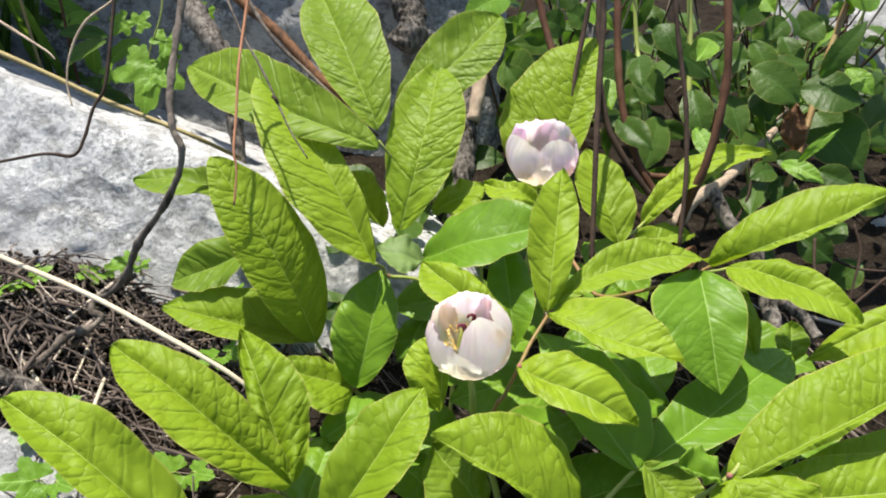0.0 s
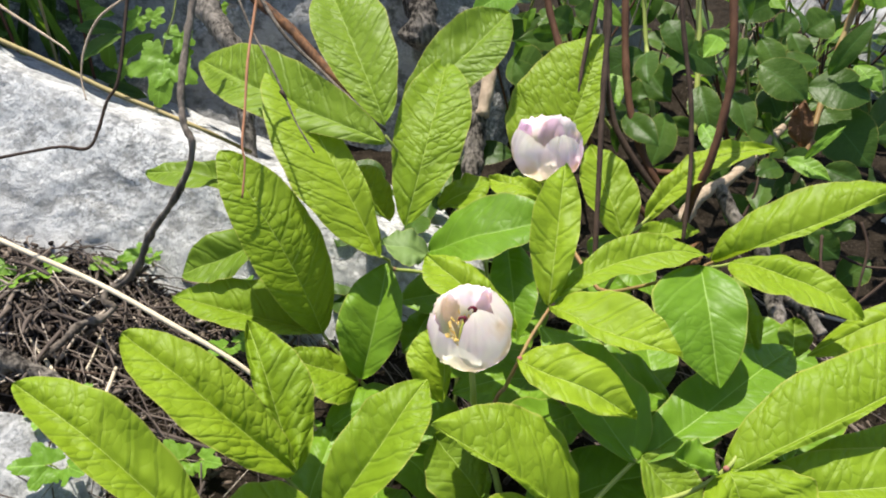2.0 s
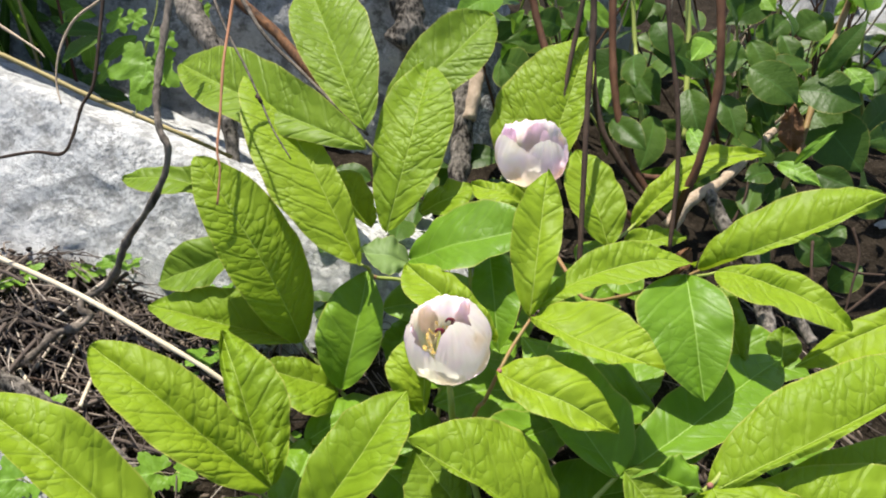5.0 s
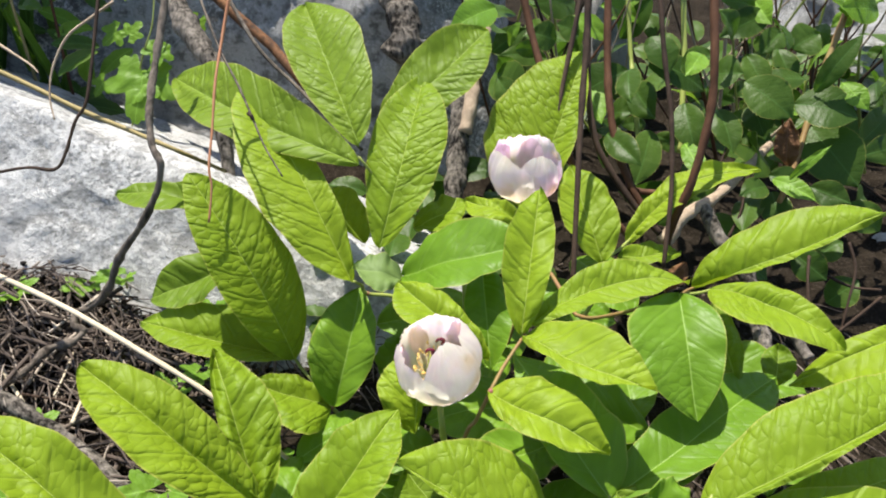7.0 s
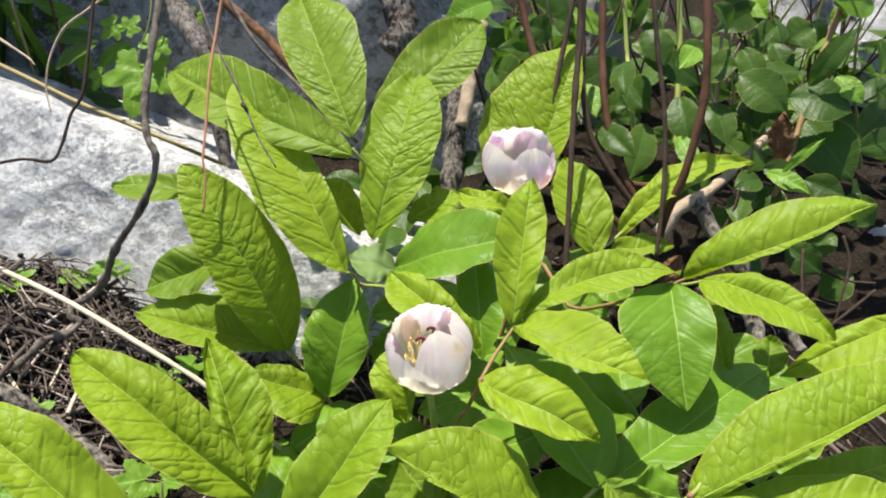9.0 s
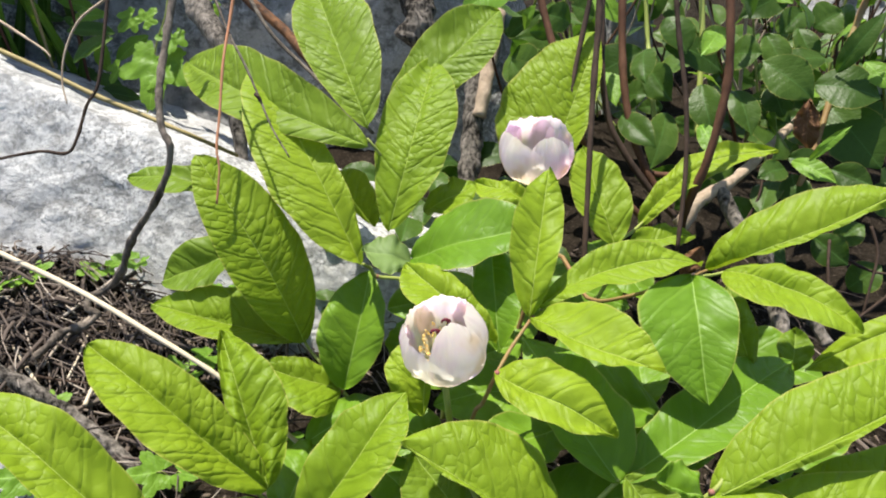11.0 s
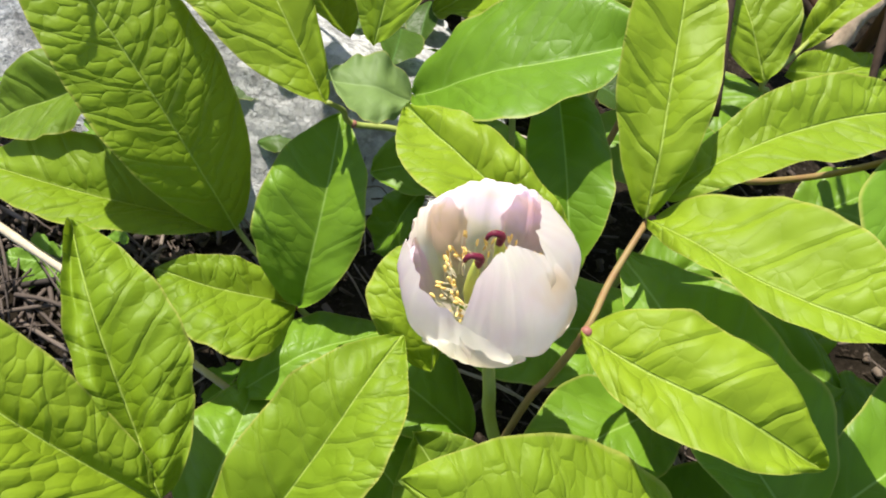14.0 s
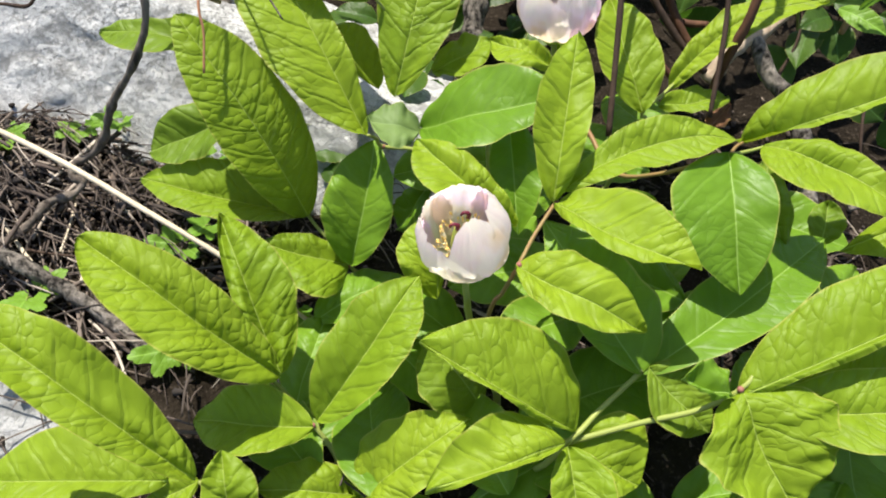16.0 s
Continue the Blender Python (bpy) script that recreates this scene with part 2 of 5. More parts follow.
def petal_material(name, inner, blush, cream):
    m, nodes, links, bsdf = material(name)
    uv = nodes.new("ShaderNodeUVMap")
    sep = nodes.new("ShaderNodeSeparateXYZ")
    links.new(uv.outputs[0], sep.inputs[0])
    info = nodes.new("ShaderNodeObjectInfo")
    geo = nodes.new("ShaderNodeTexCoord")
    n1 = node(nodes, "TexNoise", Scale=38.0, Detail=3.0)
    links.new(geo.outputs["Object"], n1.inputs["Vector"])
    streak_map = node(nodes, "Mapping", Scale=(60.0, 2.0, 1.0))
    links.new(uv.outputs[0], streak_map.inputs[0])
    streak = node(nodes, "TexNoise", Scale=1.6, Detail=4.0, Roughness=0.6)
    links.new(streak_map.outputs[0], streak.inputs["Vector"])
    col = mixed(nodes, links, ramp(nodes, links, n1.outputs[0], (0.40, 0.0), (0.62, 1.0)), inner, blush)
    col = mixed(nodes, links, maths(nodes, links, "MULTIPLY", ramp(nodes, links, sep.outputs[1], (0.15, 1.0), (0.60, 0.0)), 0.6), col, cream)
    spot = node(nodes, "TexNoise", Scale=34.0, Detail=3.0)
    links.new(geo.outputs["Object"], spot.inputs["Vector"])
    col = mixed(nodes, links, ramp(nodes, links, spot.outputs[0], (0.54, 0.0), (0.66, 0.65)), col, (0.80, 0.66, 0.47))
    links.new(mixed(nodes, links, 0.10, col, streak.outputs["Color"], "SOFT_LIGHT"), bsdf.inputs["Base Color"])
    bsdf.inputs["Roughness"].default_value = 0.5
    bsdf.inputs["Specular IOR Level"].default_value = 0.3
    b = bump(nodes, links, streak.outputs[0], bsdf, 0.45, 0.0006)
    tr = nodes.new("ShaderNodeBsdfTranslucent")
    links.new(col, tr.inputs["Color"])
    mix = nodes.new("ShaderNodeMixShader")
    mix.inputs[0].default_value = 0.76
    links.new(bsdf.outputs[0], mix.inputs[1])
    links.new(tr.outputs[0], mix.inputs[2])
    links.new(mix.outputs[0], nodes["Material Output"].inputs["Surface"])
    return m


# lightened copy of the limestone: colour makes up for grazing sun on the boulder
lightened_rock = rock_material("lightened_limestone", (0.41, 0.405, 0.40), (0.54, 0.535, 0.525), (0.26, 0.256, 0.248), 0.50)
rock_skin = rock_material("pale_limestone", (0.29, 0.288, 0.283), (0.40, 0.397, 0.39), (0.22, 0.218, 0.21), 0.50)
grey_rock = rock_material("grey_limestone", (0.24, 0.235, 0.23), (0.50, 0.49, 0.475), (0.115, 0.110, 0.100), 0.44)
soil = soil_material()
petal_cream = petal_material("petal_cream", (0.89, 0.86, 0.76), (0.88, 0.79, 0.80), (0.88, 0.83, 0.64))
petal_pink = petal_material("petal_pink", (0.84, 0.70, 0.79), (0.82, 0.64, 0.77), (0.86, 0.76, 0.70))
petal_white = petal_material("petal_white", (0.90, 0.87, 0.80), (0.88, 0.76, 0.80), (0.87, 0.73, 0.79))
petal_faded = petal_material("petal_faded", (0.84, 0.77, 0.71), (0.84, 0.71, 0.76), (0.84, 0.77, 0.58))
pistil_green = stem_material("pistil_green", (0.30, 0.36, 0.05), (0.46, 0.48, 0.10), rough=0.4, relief=0.05)
stigma_red = stem_material("stigma_crimson", (0.06, 0.005, 0.012), (0.13, 0.012, 0.03), rough=0.45, relief=0.2)
anther_yellow = stem_material("anther_yellow", (0.66, 0.43, 0.10), (0.80, 0.62, 0.26), rough=0.7, relief=0.2)
def litter_material():
    m, nodes, links, bsdf = material("straw_litter")
    geo = nodes.new("ShaderNodeNewGeometry")
    links.new(ramp(nodes, links, geo.outputs["Random Per Island"], (0.0, (0.018, 0.012, 0.009)), (0.50, (0.075, 0.054, 0.042)), (0.82, (0.175, 0.138, 0.110)), (1.0, (0.40, 0.34, 0.28))), bsdf.inputs["Base Color"])
    bsdf.inputs["Roughness"].default_value = 0.85
    return m


straw = litter_material()
def crumb_material():
    m, nodes, links, bsdf = material("earth_crumbs")
    geo = nodes.new("ShaderNodeNewGeometry")
    links.new(ramp(nodes, links, geo.outputs["Random Per Island"], (0.0, (0.016, 0.011, 0.008)), (0.6, (0.052, 0.036, 0.026)), (0.9, (0.11, 0.080, 0.060)), (1.0, (0.22, 0.18, 0.14))), bsdf.inputs["Base Color"])
    bsdf.inputs["Roughness"].default_value = 0.95
    return m


crumb_soil = crumb_material()
dark_twig = stem_material("dark_litter", (0.03, 0.022, 0.018), (0.11, 0.085, 0.07), scale=60, rough=0.85, relief=0.3)


# ---- builders ----
def thing(name, at, label, category, group="", kind=""):
    ob = new(name)
    ob.location = at
    return tagged(ob, label, category, group, kind)


def part(name, bm, mat, parent, label="", smooth=True):
    """One mesh object out of a bmesh in world metres, under a thing or a part."""
    root = parent
    while root.parent:
        root = root.parent
    mesh = bpy.data.meshes.new(name)
    bm.transform(Matrix.Translation(-Vector(root.location)))
    for f in bm.faces:
        f.smooth = smooth
    bm.to_mesh(mesh)
    bm.free()
    mesh.materials.append(mat)
    ob = new(name, mesh)
    ob.parent = parent
    return tagged(ob, label)


def alone(name, bm, mat, label, category, kind="", smooth=True, group=""):
    """A thing of a single mesh, its origin at the foot of its box."""
    lo = Vector((min(v.co.x for v in bm.verts) + max(v.co.x for v in bm.verts), min(v.co.y for v in bm.verts) + max(v.co.y for v in bm.verts), 2 * min(v.co.z for v in bm.verts))) / 2
    mesh = bpy.data.meshes.new(name)
    bm.transform(Matrix.Translation(-lo))
    for f in bm.faces:
        f.smooth = smooth
    bm.to_mesh(mesh)
    bm.free()
    mesh.materials.append(mat)
    ob = new(name, mesh)
    ob.location = lo
    return tagged(ob, label, category, group, kind)


def spline(points, steps=6):
    pts = [Vector(p) for p in points]
    pts = [2 * pts[0] - pts[1]] + pts + [2 * pts[-1] - pts[-2]]
    out = []
    for i in range(1, len(pts) - 2):
        a, b, c, d = pts[i - 1:i + 3]
        for k in range(steps):
            t = k / steps
            out.append(0.5 * (2 * b + (c - a) * t + (2 * a - 5 * b + 4 * c - d) * t * t + (3 * b - a - 3 * c + d) * t ** 3))
    return out + [pts[-2]]


def tube(bm, points, r0, r1, sides=8, steps=6, rough=0.0, knots=0.0):
    """A tapered, slightly uneven round stem along a smooth line."""
    line = spline(points, steps)
    rings = []
    up = Vector((0.13, 0.9, 0.31))
    for i, p in enumerate(line):
        d = (line[min(i + 1, len(line) - 1)] - line[max(i - 1, 0)]).normalized()
        x = d.cross(up).normalized()
        y = d.cross(x)
        u = i / (len(line) - 1)
        r = r0 + (r1 - r0) * u
        r *= 1 + knots * max(0, noise.noise(p * 60)) ** 1
        ring = []
        for k in range(sides):
            a = 2 * math.pi * k / sides
            d = x * math.cos(a) + y * math.sin(a)
            s = p + d * r
            q = r * (1 + rough * (0.8 * noise.noise(s * 75) + 0.5 * noise.noise(Vector((s.x, s.y, s.z * 0.3)) * 330)))
            ring.append(bm.verts.new(p + d * q))
        rings.append(ring)
    for a, b in zip(rings, rings[1:]):
        for k in range(sides):
            bm.faces.new((a[k], a[(k + 1) % sides], b[(k + 1) % sides], b[k]))
    bm.faces.new(rings[0][::-1])
    bm.faces.new(rings[-1])
    return bm


def blade(bm, base, tip, face, left, right, widest=0.5, bow=0.0, fold=14, arch=0.1, wave=1.0, pucker=1.0, teeth=0.0, nu=72, nv=38, gap=0.0210, blunt=0.66, seed=0.0):
    """A leaf blade: midrib from base to tip, two halves folded up along it, veins sunk between swollen fields, wavy margin."""
    base, tip, n = Vector(base), Vector(tip), Vector(face)
    length = (tip - base).length
    ax = (tip - base) / length
    n = (n - ax * n.dot(ax)).normalized()
    side = n.cross(ax)
    uvl = bm.loops.layers.uv.verify()
    edge_layer = bm.verts.layers.float.get("margin") or bm.verts.layers.float.new("margin")
    grid, flat = [], {}
    fa = radians(fold)
    ph = Vector((seed * 7.3 + base.x * 31, base.y * 29, base.z * 37))
    for i in range(nu + 1):
        u = i / nu
        if u < widest:
            w = math.sin(math.pi / 2 * u / widest) ** 0.58
        else:
            x = (u - widest) / (1 - widest)
            w = math.cos(math.pi / 2 * x) ** blunt * (1 - 0.22 * max(0, (x - 0.7) / 0.3))
        w = max(w, 0.012)
        mid = base + ax * (length * u) + side * (bow * 4 * u * (1 - u)) + n * (arch * length * 4 * u * (1 - u))
        row = []
        for j in range(nv + 1):
            v = 2 * j / nv - 1
            half = (left if v > 0 else right) * w
            lat = v * half
            a = abs(lat)
            if teeth:
                lat *= 1 + teeth * abs(v) ** 3 * (abs(((u * 13) % 1) - 0.5) * 2 - 0.5)
            rise = math.sin(fa) * a - 0.30 * math.sin(fa) * a * abs(v)
            q = (u * length - 0.75 * a - 6 * a * a + (0.45 * gap if v > 0 else 0)) / gap + 0.25 * noise.noise(ph + Vector((u * 5, lat * 50, 1)))
            f = q - math.floor(q)
            swell = (1 - abs(2 * f - 1) ** 2.2) * min(1, a / 0.004) * (1 - 0.5 * abs(v) ** 4)
            z = rise + 0.0012 * pucker * swell
            z += 0.0006 * pucker * noise.noise(ph + Vector((u * length * 110, lat * 110, 0)))
            z += 0.0048 * wave * abs(v) ** 2.2 * noise.noise(ph + Vector((u * 7, 3.1 if v > 0 else -3.1, 2)))
            z += 0.0058 * wave * noise.noise(ph + Vector((u * 2.2, v * 1.2, 9)))
            edge = 1 + 0.06 * wave * noise.noise(ph + Vector((u * 9, v, 5)))
            p = bm.verts.new(mid + side * (lat * math.cos(fa * (1 - 0.3 * abs(v))) * edge) + n * z)
            p[edge_layer] = abs(v)
            flat[p] = (u * length, lat)
            row.append(p)
        grid.append(row)
    for a, b in zip(grid, grid[1:]):
        for j in range(nv):
            f = bm.faces.new((a[j], b[j], b[j + 1], a[j + 1]))
            for lo in f.loops:
                lo[uvl].uv = flat[lo.vert]
    return bm


def peony_leaf(plant, *shape, material=None, tone=0, **more):
    bm = bmesh.new()
    blade(bm, *shape, **more)
    return part("leaf", bm, material or leaf_top, plant)


# ---- ground and rocks ----
def ground_height(x, y):
    z = 0.292 + 0.016 * noise.noise(Vector((x * 2.2, y * 2.2, 0.3))) + 0.016 * noise.noise(Vector((x * 11, y * 11, 4)))
    z += 0.006 * noise.noise(Vector((x * 45, y * 45, 8)))
    z -= 0.22 * min(1.0, max(0.0, (-0.05 - y) / 0.6))                 # falls away towards the path
    w = min(1.0, max(0.0, (y - 0.06) / 0.18)) * min(1.0, max(0.0, (0.58 - y) / 0.16))
    heap = min(0.040, max(-0.030, (-0.29 - x) * 0.34)) * min(1.0, max(0.0, (-0.04 - x) / 0.12))
    z += heap * w * w * (3 - 2 * w)                                   # humus heaped against the boulder, lower towards the peony
    return z


def spread(lo, hi, near_lo, near_hi, fine):
    """Fine steps near the plant, ever wider ones out to the horizon."""
    vals = list(np.arange(near_lo, near_hi + 1e-6, fine))
    step, v = fine, near_hi
    while v < hi:
        step *= 1.35
        v += step
        vals.append(min(v, hi))
    step, v = fine, near_lo
    while v > lo:
        step *= 1.35
        v -= step
        vals.insert(0, max(v, lo))
    return vals


xs, ys = spread(-400, 400, -0.9, 0.9, 0.012), spread(-400, 400, -0.5, 1.1, 0.012)
verts = [(x, y, ground_height(x, y)) for y in ys for x in xs]
nx = len(xs)
faces = [(j * nx + i, j * nx + i + 1, (j + 1) * nx + i + 1, (j + 1) * nx + i) for j in range(len(ys) - 1) for i in range(nx - 1)]
mesh = bpy.data.meshes.new("ground")
mesh.from_pydata(verts, [], faces)
mesh.polygons.foreach_set("use_smooth", [True] * len(faces))
mesh.materials.append(soil)
tagged(new("ground", mesh), "dark crumbly soil with dry plant litter", "ground", kind="structure")


def boulder(name, corners, label, rough=0.02, cuts=5, seed=0, fine=0.004, skin=None):
    """A weathered limestone block: eight corners, smoothed, then broken up at three scales."""
    bm = bmesh.new()
    vs = [bm.verts.new(c) for c in corners]
    for f in ((0, 1, 2, 3), (7, 6, 5, 4), (0, 4, 5, 1), (1, 5, 6, 2), (2, 6, 7, 3), (3, 7, 4, 0)):
        bm.faces.new([vs[i] for i in f])
    bmesh.ops.recalc_face_normals(bm, faces=bm.faces)
    for _ in range(cuts + 1):
        bmesh.ops.subdivide_edges(bm, edges=bm.edges[:], cuts=1, use_grid_fill=True, smooth=0.0)
        if _ in (2, 3):
            bmesh.ops.smooth_vert(bm, verts=bm.verts[:], factor=0.5, use_axis_x=True, use_axis_y=True, use_axis_z=True)
    bm.normal_update()
    for v in bm.verts:
        p = v.co * 1.0 + Vector((seed * 3.7, seed * 1.3, 0))
        d = rough * noise.fractal(p * 5, 0.9, 2.1, 4) + fine * (noise.ridged_multi_fractal(p * 26, 0.8, 2.2, 4, 0.9, 1.8) - 1.2)
        v.co += v.normal * d
    return alone(name, bm, skin or rock_skin, label, "rock")


# bright boulder on the left, its broad side sloping towards the viewer
boulder("boulder", [(-0.82, 0.203, 0.12), (0.12, 0.062, 0.12), (0.027, 0.248, 0.35), (-0.717, 0.527, 0.573),
                    (-0.85, 1.00, -0.10), (0.16, 0.75, -0.10), (0.10, 0.50, 0.25), (-0.78, 0.85, 0.40)],
        "white weathered limestone boulder with a steep face behind the peony", 0.010, cuts=6, seed=1, fine=0.003, skin=lightened_rock)
boulder("boulder", [(-0.75, 0.56, 0.05), (0.13, 0.50, 0.05), (0.20, 1.35, 0.05), (-0.75, 1.4, 0.05),
                    (-0.70, 0.84, 0.95), (0.06, 0.80, 0.90), (0.14, 1.32, 0.95), (-0.70, 1.35, 1.0)],
        "grey shaded limestone outcrop behind the plants", 0.03, seed=2, fine=0.007, skin=grey_rock)
boulder("boulder", [(0.70, 0.76, 0.10), (1.5, 0.70, 0.10), (1.6, 1.5, 0.10), (0.80, 1.5, 0.10),
                    (0.72, 0.84, 0.36), (1.45, 0.80, 0.40), (1.5, 1.45, 0.80), (0.84, 1.45, 0.80)],
        "pale limestone outcrop behind the shrub", 0.03, seed=3, skin=rock_skin)
boulder("boulder", [(-0.72, -0.20, 0.25), (-0.25, -0.20, 0.24), (-0.290, 0.062, 0.330), (-0.72, 0.150, 0.345),
                    (-0.80, -0.25, 0.02), (-0.12, -0.25, 0.02), (-0.24, 0.10, 0.02), (-0.80, 0.18, 0.02)],
        "low white limestone rock under the outer leaves", 0.012, seed=4)
boulder("boulder", [(0.385, 0.265, 0.216), (0.587, 0.251, 0.229), (0.663, 0.456, 0.331), (0.439, 0.400, 0.251),
                    (0.30, 0.25, 0.0), (0.75, 0.22, 0.0), (0.75, 0.6, 0.0), (0.30, 0.6, 0.0)],
        "small pale rock half hidden below the shrub", 0.012, cuts=4, seed=5)

boulder("boulder", [(0.25, 0.74, 0.2), (0.33, 0.72, 0.2), (0.33, 0.9, 0.2), (0.25, 0.9, 0.2), (0.265, 0.78, 0.60), (0.315, 0.77, 0.59), (0.32, 0.88, 0.60), (0.265, 0.88, 0.60)],
        "pale upright stone behind the shrub stems", 0.012, cuts=4, seed=6)

# ---- the peony ----
peony = thing("peony_plant", (0.02, 0.06, 0.2), "wild peony with broad yellow-green leaves and two pale half-closed flowers", "plant")


def leaf(*shape, **more):
    return peony_leaf(peony, *shape, **more)


leaf((-0.054, 0.215, 0.528), (-0.112, 0.365, 0.602), (-0.031, -0.454, 0.890), 0.032, 0.038, widest=0.58, bow=0.002, fold=19, arch=0.1, material=leaf_dimmed)
leaf((-0.054, 0.197, 0.520), (-0.241, 0.352, 0.532), (-0.339, -0.473, 0.813), 0.027, 0.038, widest=0.57, bow=0.010, fold=22, arch=0.1, material=leaf_dimmed)
leaf((-0.040, 0.267, 0.515), (0.061, 0.341, 0.586), (-0.082, -0.627, 0.775), 0.033, 0.032, widest=0.58, bow=-0.007, fold=19, arch=0.1, material=leaf_dimmed)
leaf((-0.037, 0.162, 0.461), (0.000, 0.292, 0.559), (-0.111, -0.579, 0.808), 0.031, 0.033, widest=0.56, bow=-0.005, fold=6, arch=0.1, pucker=0.8)
leaf((-0.058, 0.136, 0.446), (-0.159, 0.294, 0.554), (0.297, -0.517, 0.803), 0.043, 0.017, widest=0.42, bow=0.005, fold=6, arch=0.1, pucker=0.9, blunt=.55)
leaf((-0.109, 0.119, 0.377), (-0.185, 0.165, 0.530), (0.504, -0.586, 0.634), 0.031, 0.036, widest=0.47, bow=0.002, fold=6, arch=0.1, wave=0.5, pucker=0.7, blunt=.5)
leaf((-0.167, 0.235, 0.456), (-0.283, 0.252, 0.461), (0.054, -0.227, 0.972), 0.025, 0.014, widest=0.50, blunt=0.5, bow=0.006, fold=19, arch=0.1, material=leaf_dimmed)
leaf((-0.156, 0.17, 0.442), (-0.234, 0.16, 0.409), (-0.20, -0.45, 0.86), 0.024, 0.022, widest=0.46, blunt=0.45, bow=0.005, fold=19, arch=0.1, material=leaf_dimmed)
leaf((-0.110, 0.125, 0.371), (-0.238, 0.135, 0.404), (0.228, -0.213, 0.950), 0.030, 0.031, widest=0.50, bow=0.009, fold=42, arch=0.1, pucker=0.7)
leaf((-0.075, 0.087, 0.353), (-0.053, 0.149, 0.430), (-0.138, -0.756, 0.640), 0.031, 0.025, widest=0.51, bow=-0.003, fold=19, arch=0.1, pucker=0.5, material=leaf_cool)
leaf((-0.078, 0.095, 0.344), (-0.142, 0.087, 0.380), (0.500, -0.156, 0.852), 0.042, 0.018, widest=0.43, bow=0.005, fold=19, arch=0.1, pucker=0.7)
leaf((-0.115, -0.025, 0.368), (-0.231, 0.019, 0.465), (0.515, -0.355, 0.781), 0.037, 0.027, widest=0.54, bow=0.006, fold=40, arch=0.1, blunt=.45)
leaf((-0.114, -0.024, 0.370), (-0.157, 0.065, 0.437), (0.226, -0.516, 0.826), 0.012, 0.030, widest=0.48, bow=0.001, fold=20, arch=0.1, wave=2.4, pucker=1.5)
leaf((-0.144, -0.118, 0.411), (-0.260, -0.062, 0.498), (0.473, -0.303, 0.827), 0.019, 0.026, widest=0.58, bow=0.003, fold=38, arch=0.1, blunt=.42)
leaf((-0.091, -0.045, 0.343), (-0.019, 0.032, 0.406), (-0.256, -0.459, 0.851), 0.028, 0.031, widest=0.57, bow=-0.004, fold=24, arch=0.1, pucker=1.1)
leaf((0.076, -0.082, 0.393), (-0.017, -0.054, 0.452), (0.448, -0.296, 0.844), 0.007, 0.044, widest=0.47, bow=0.005, fold=24, arch=0.1, pucker=1.1)
leaf((0.046, 0.038, 0.450), (-0.020, 0.094, 0.477), (0.123, -0.320, 0.939), 0.029, 0.016, widest=0.58, bow=0.005, fold=30, arch=0.1)
leaf((0.046, 0.125, 0.469), (0.049, 0.047, 0.431), (-0.009, -0.440, 0.898), 0.020, 0.017, widest=0.53, bow=-0.001, fold=19, arch=0.1, pucker=0.5, material=leaf_cool)
leaf((-0.018, 0.137, 0.452), (0.078, 0.111, 0.502), (-0.485, -0.127, 0.865), 0.036, 0.035, widest=0.50, bow=-0.012, fold=19, arch=0.1, pucker=0.45, material=leaf_cool)
leaf((-0.018, 0.136, 0.450), (-0.057, 0.137, 0.461), (0.240, -0.234, 0.942), 0.024, 0.018, widest=0.54, bow=0.004, fold=19, arch=0.1, pucker=.3, material=leaf_under)
leaf((0.067, 0.035, 0.475), (0.084, 0.116, 0.545), (-0.111, -0.637, 0.763), 0.020, 0.016, widest=0.52, bow=-0.000, fold=19, arch=0.1, pucker=0.9)
leaf((0.074, 0.040, 0.478), (0.192, 0.073, 0.491), (-0.047, -0.205, 0.978), 0.016, 0.020, widest=0.54, bow=0.010, fold=19, arch=0.1, pucker=0.7)
leaf((0.068, 0.034, 0.473), (0.142, -0.033, 0.488), (-0.231, -0.041, 0.972), 0.029, 0.012, widest=0.46, bow=-0.008, fold=20, arch=0.1)
leaf((0.041, -0.006, 0.462), (0.116, -0.047, 0.449), (0.050, -0.230, 0.972), 0.024, 0.019, widest=0.44, bow=-0.005, fold=20, arch=0.1)
leaf((0.183, 0.065, 0.488), (0.180, -0.018, 0.445), (-0.098, -0.457, 0.884), 0.026, 0.042, widest=0.38, bow=-0.002, fold=19, arch=0.1, wave=.5, pucker=0.4, material=leaf_cool)
leaf((0.209, 0.103, 0.463), (0.335, 0.097, 0.534), (-0.486, -0.210, 0.849), 0.032, 0.006, widest=0.48, bow=-0.011, fold=25, arch=0.1)
leaf((0.213, 0.082, 0.478), (0.282, 0.011, 0.480), (-0.174, -0.131, 0.976), 0.015, 0.036, widest=0.40, bow=0.004, fold=20, arch=0.1)
leaf((0.166, -0.083, 0.433), (0.341, -0.021, 0.486), (-0.223, -0.194, 0.955), 0.035, 0.006, widest=0.37, bow=-0.007, fold=14, arch=0.1)
leaf((0.197, -0.074, 0.412), (0.360, -0.029, 0.423), (-0.038, -0.123, 0.992), 0.014, 0.017, widest=0.39, bow=-0.007, fold=19, arch=0.1, pucker=.6)
leaf((0.120, -0.052, 0.409), (0.065, 0.047, 0.445), (0.034, -0.319, 0.947), 0.019, 0.035, widest=0.36, bow=0.005, fold=19, arch=0.1, pucker=0.4, material=leaf_cool)
leaf((0.120, -0.052, 0.409), (0.267, 0.052, 0.417), (0.016, -0.098, 0.995), 0.027, 0.025, widest=0.50, bow=-0.006, fold=19, arch=0.1, pucker=0.4, material=leaf_cool)
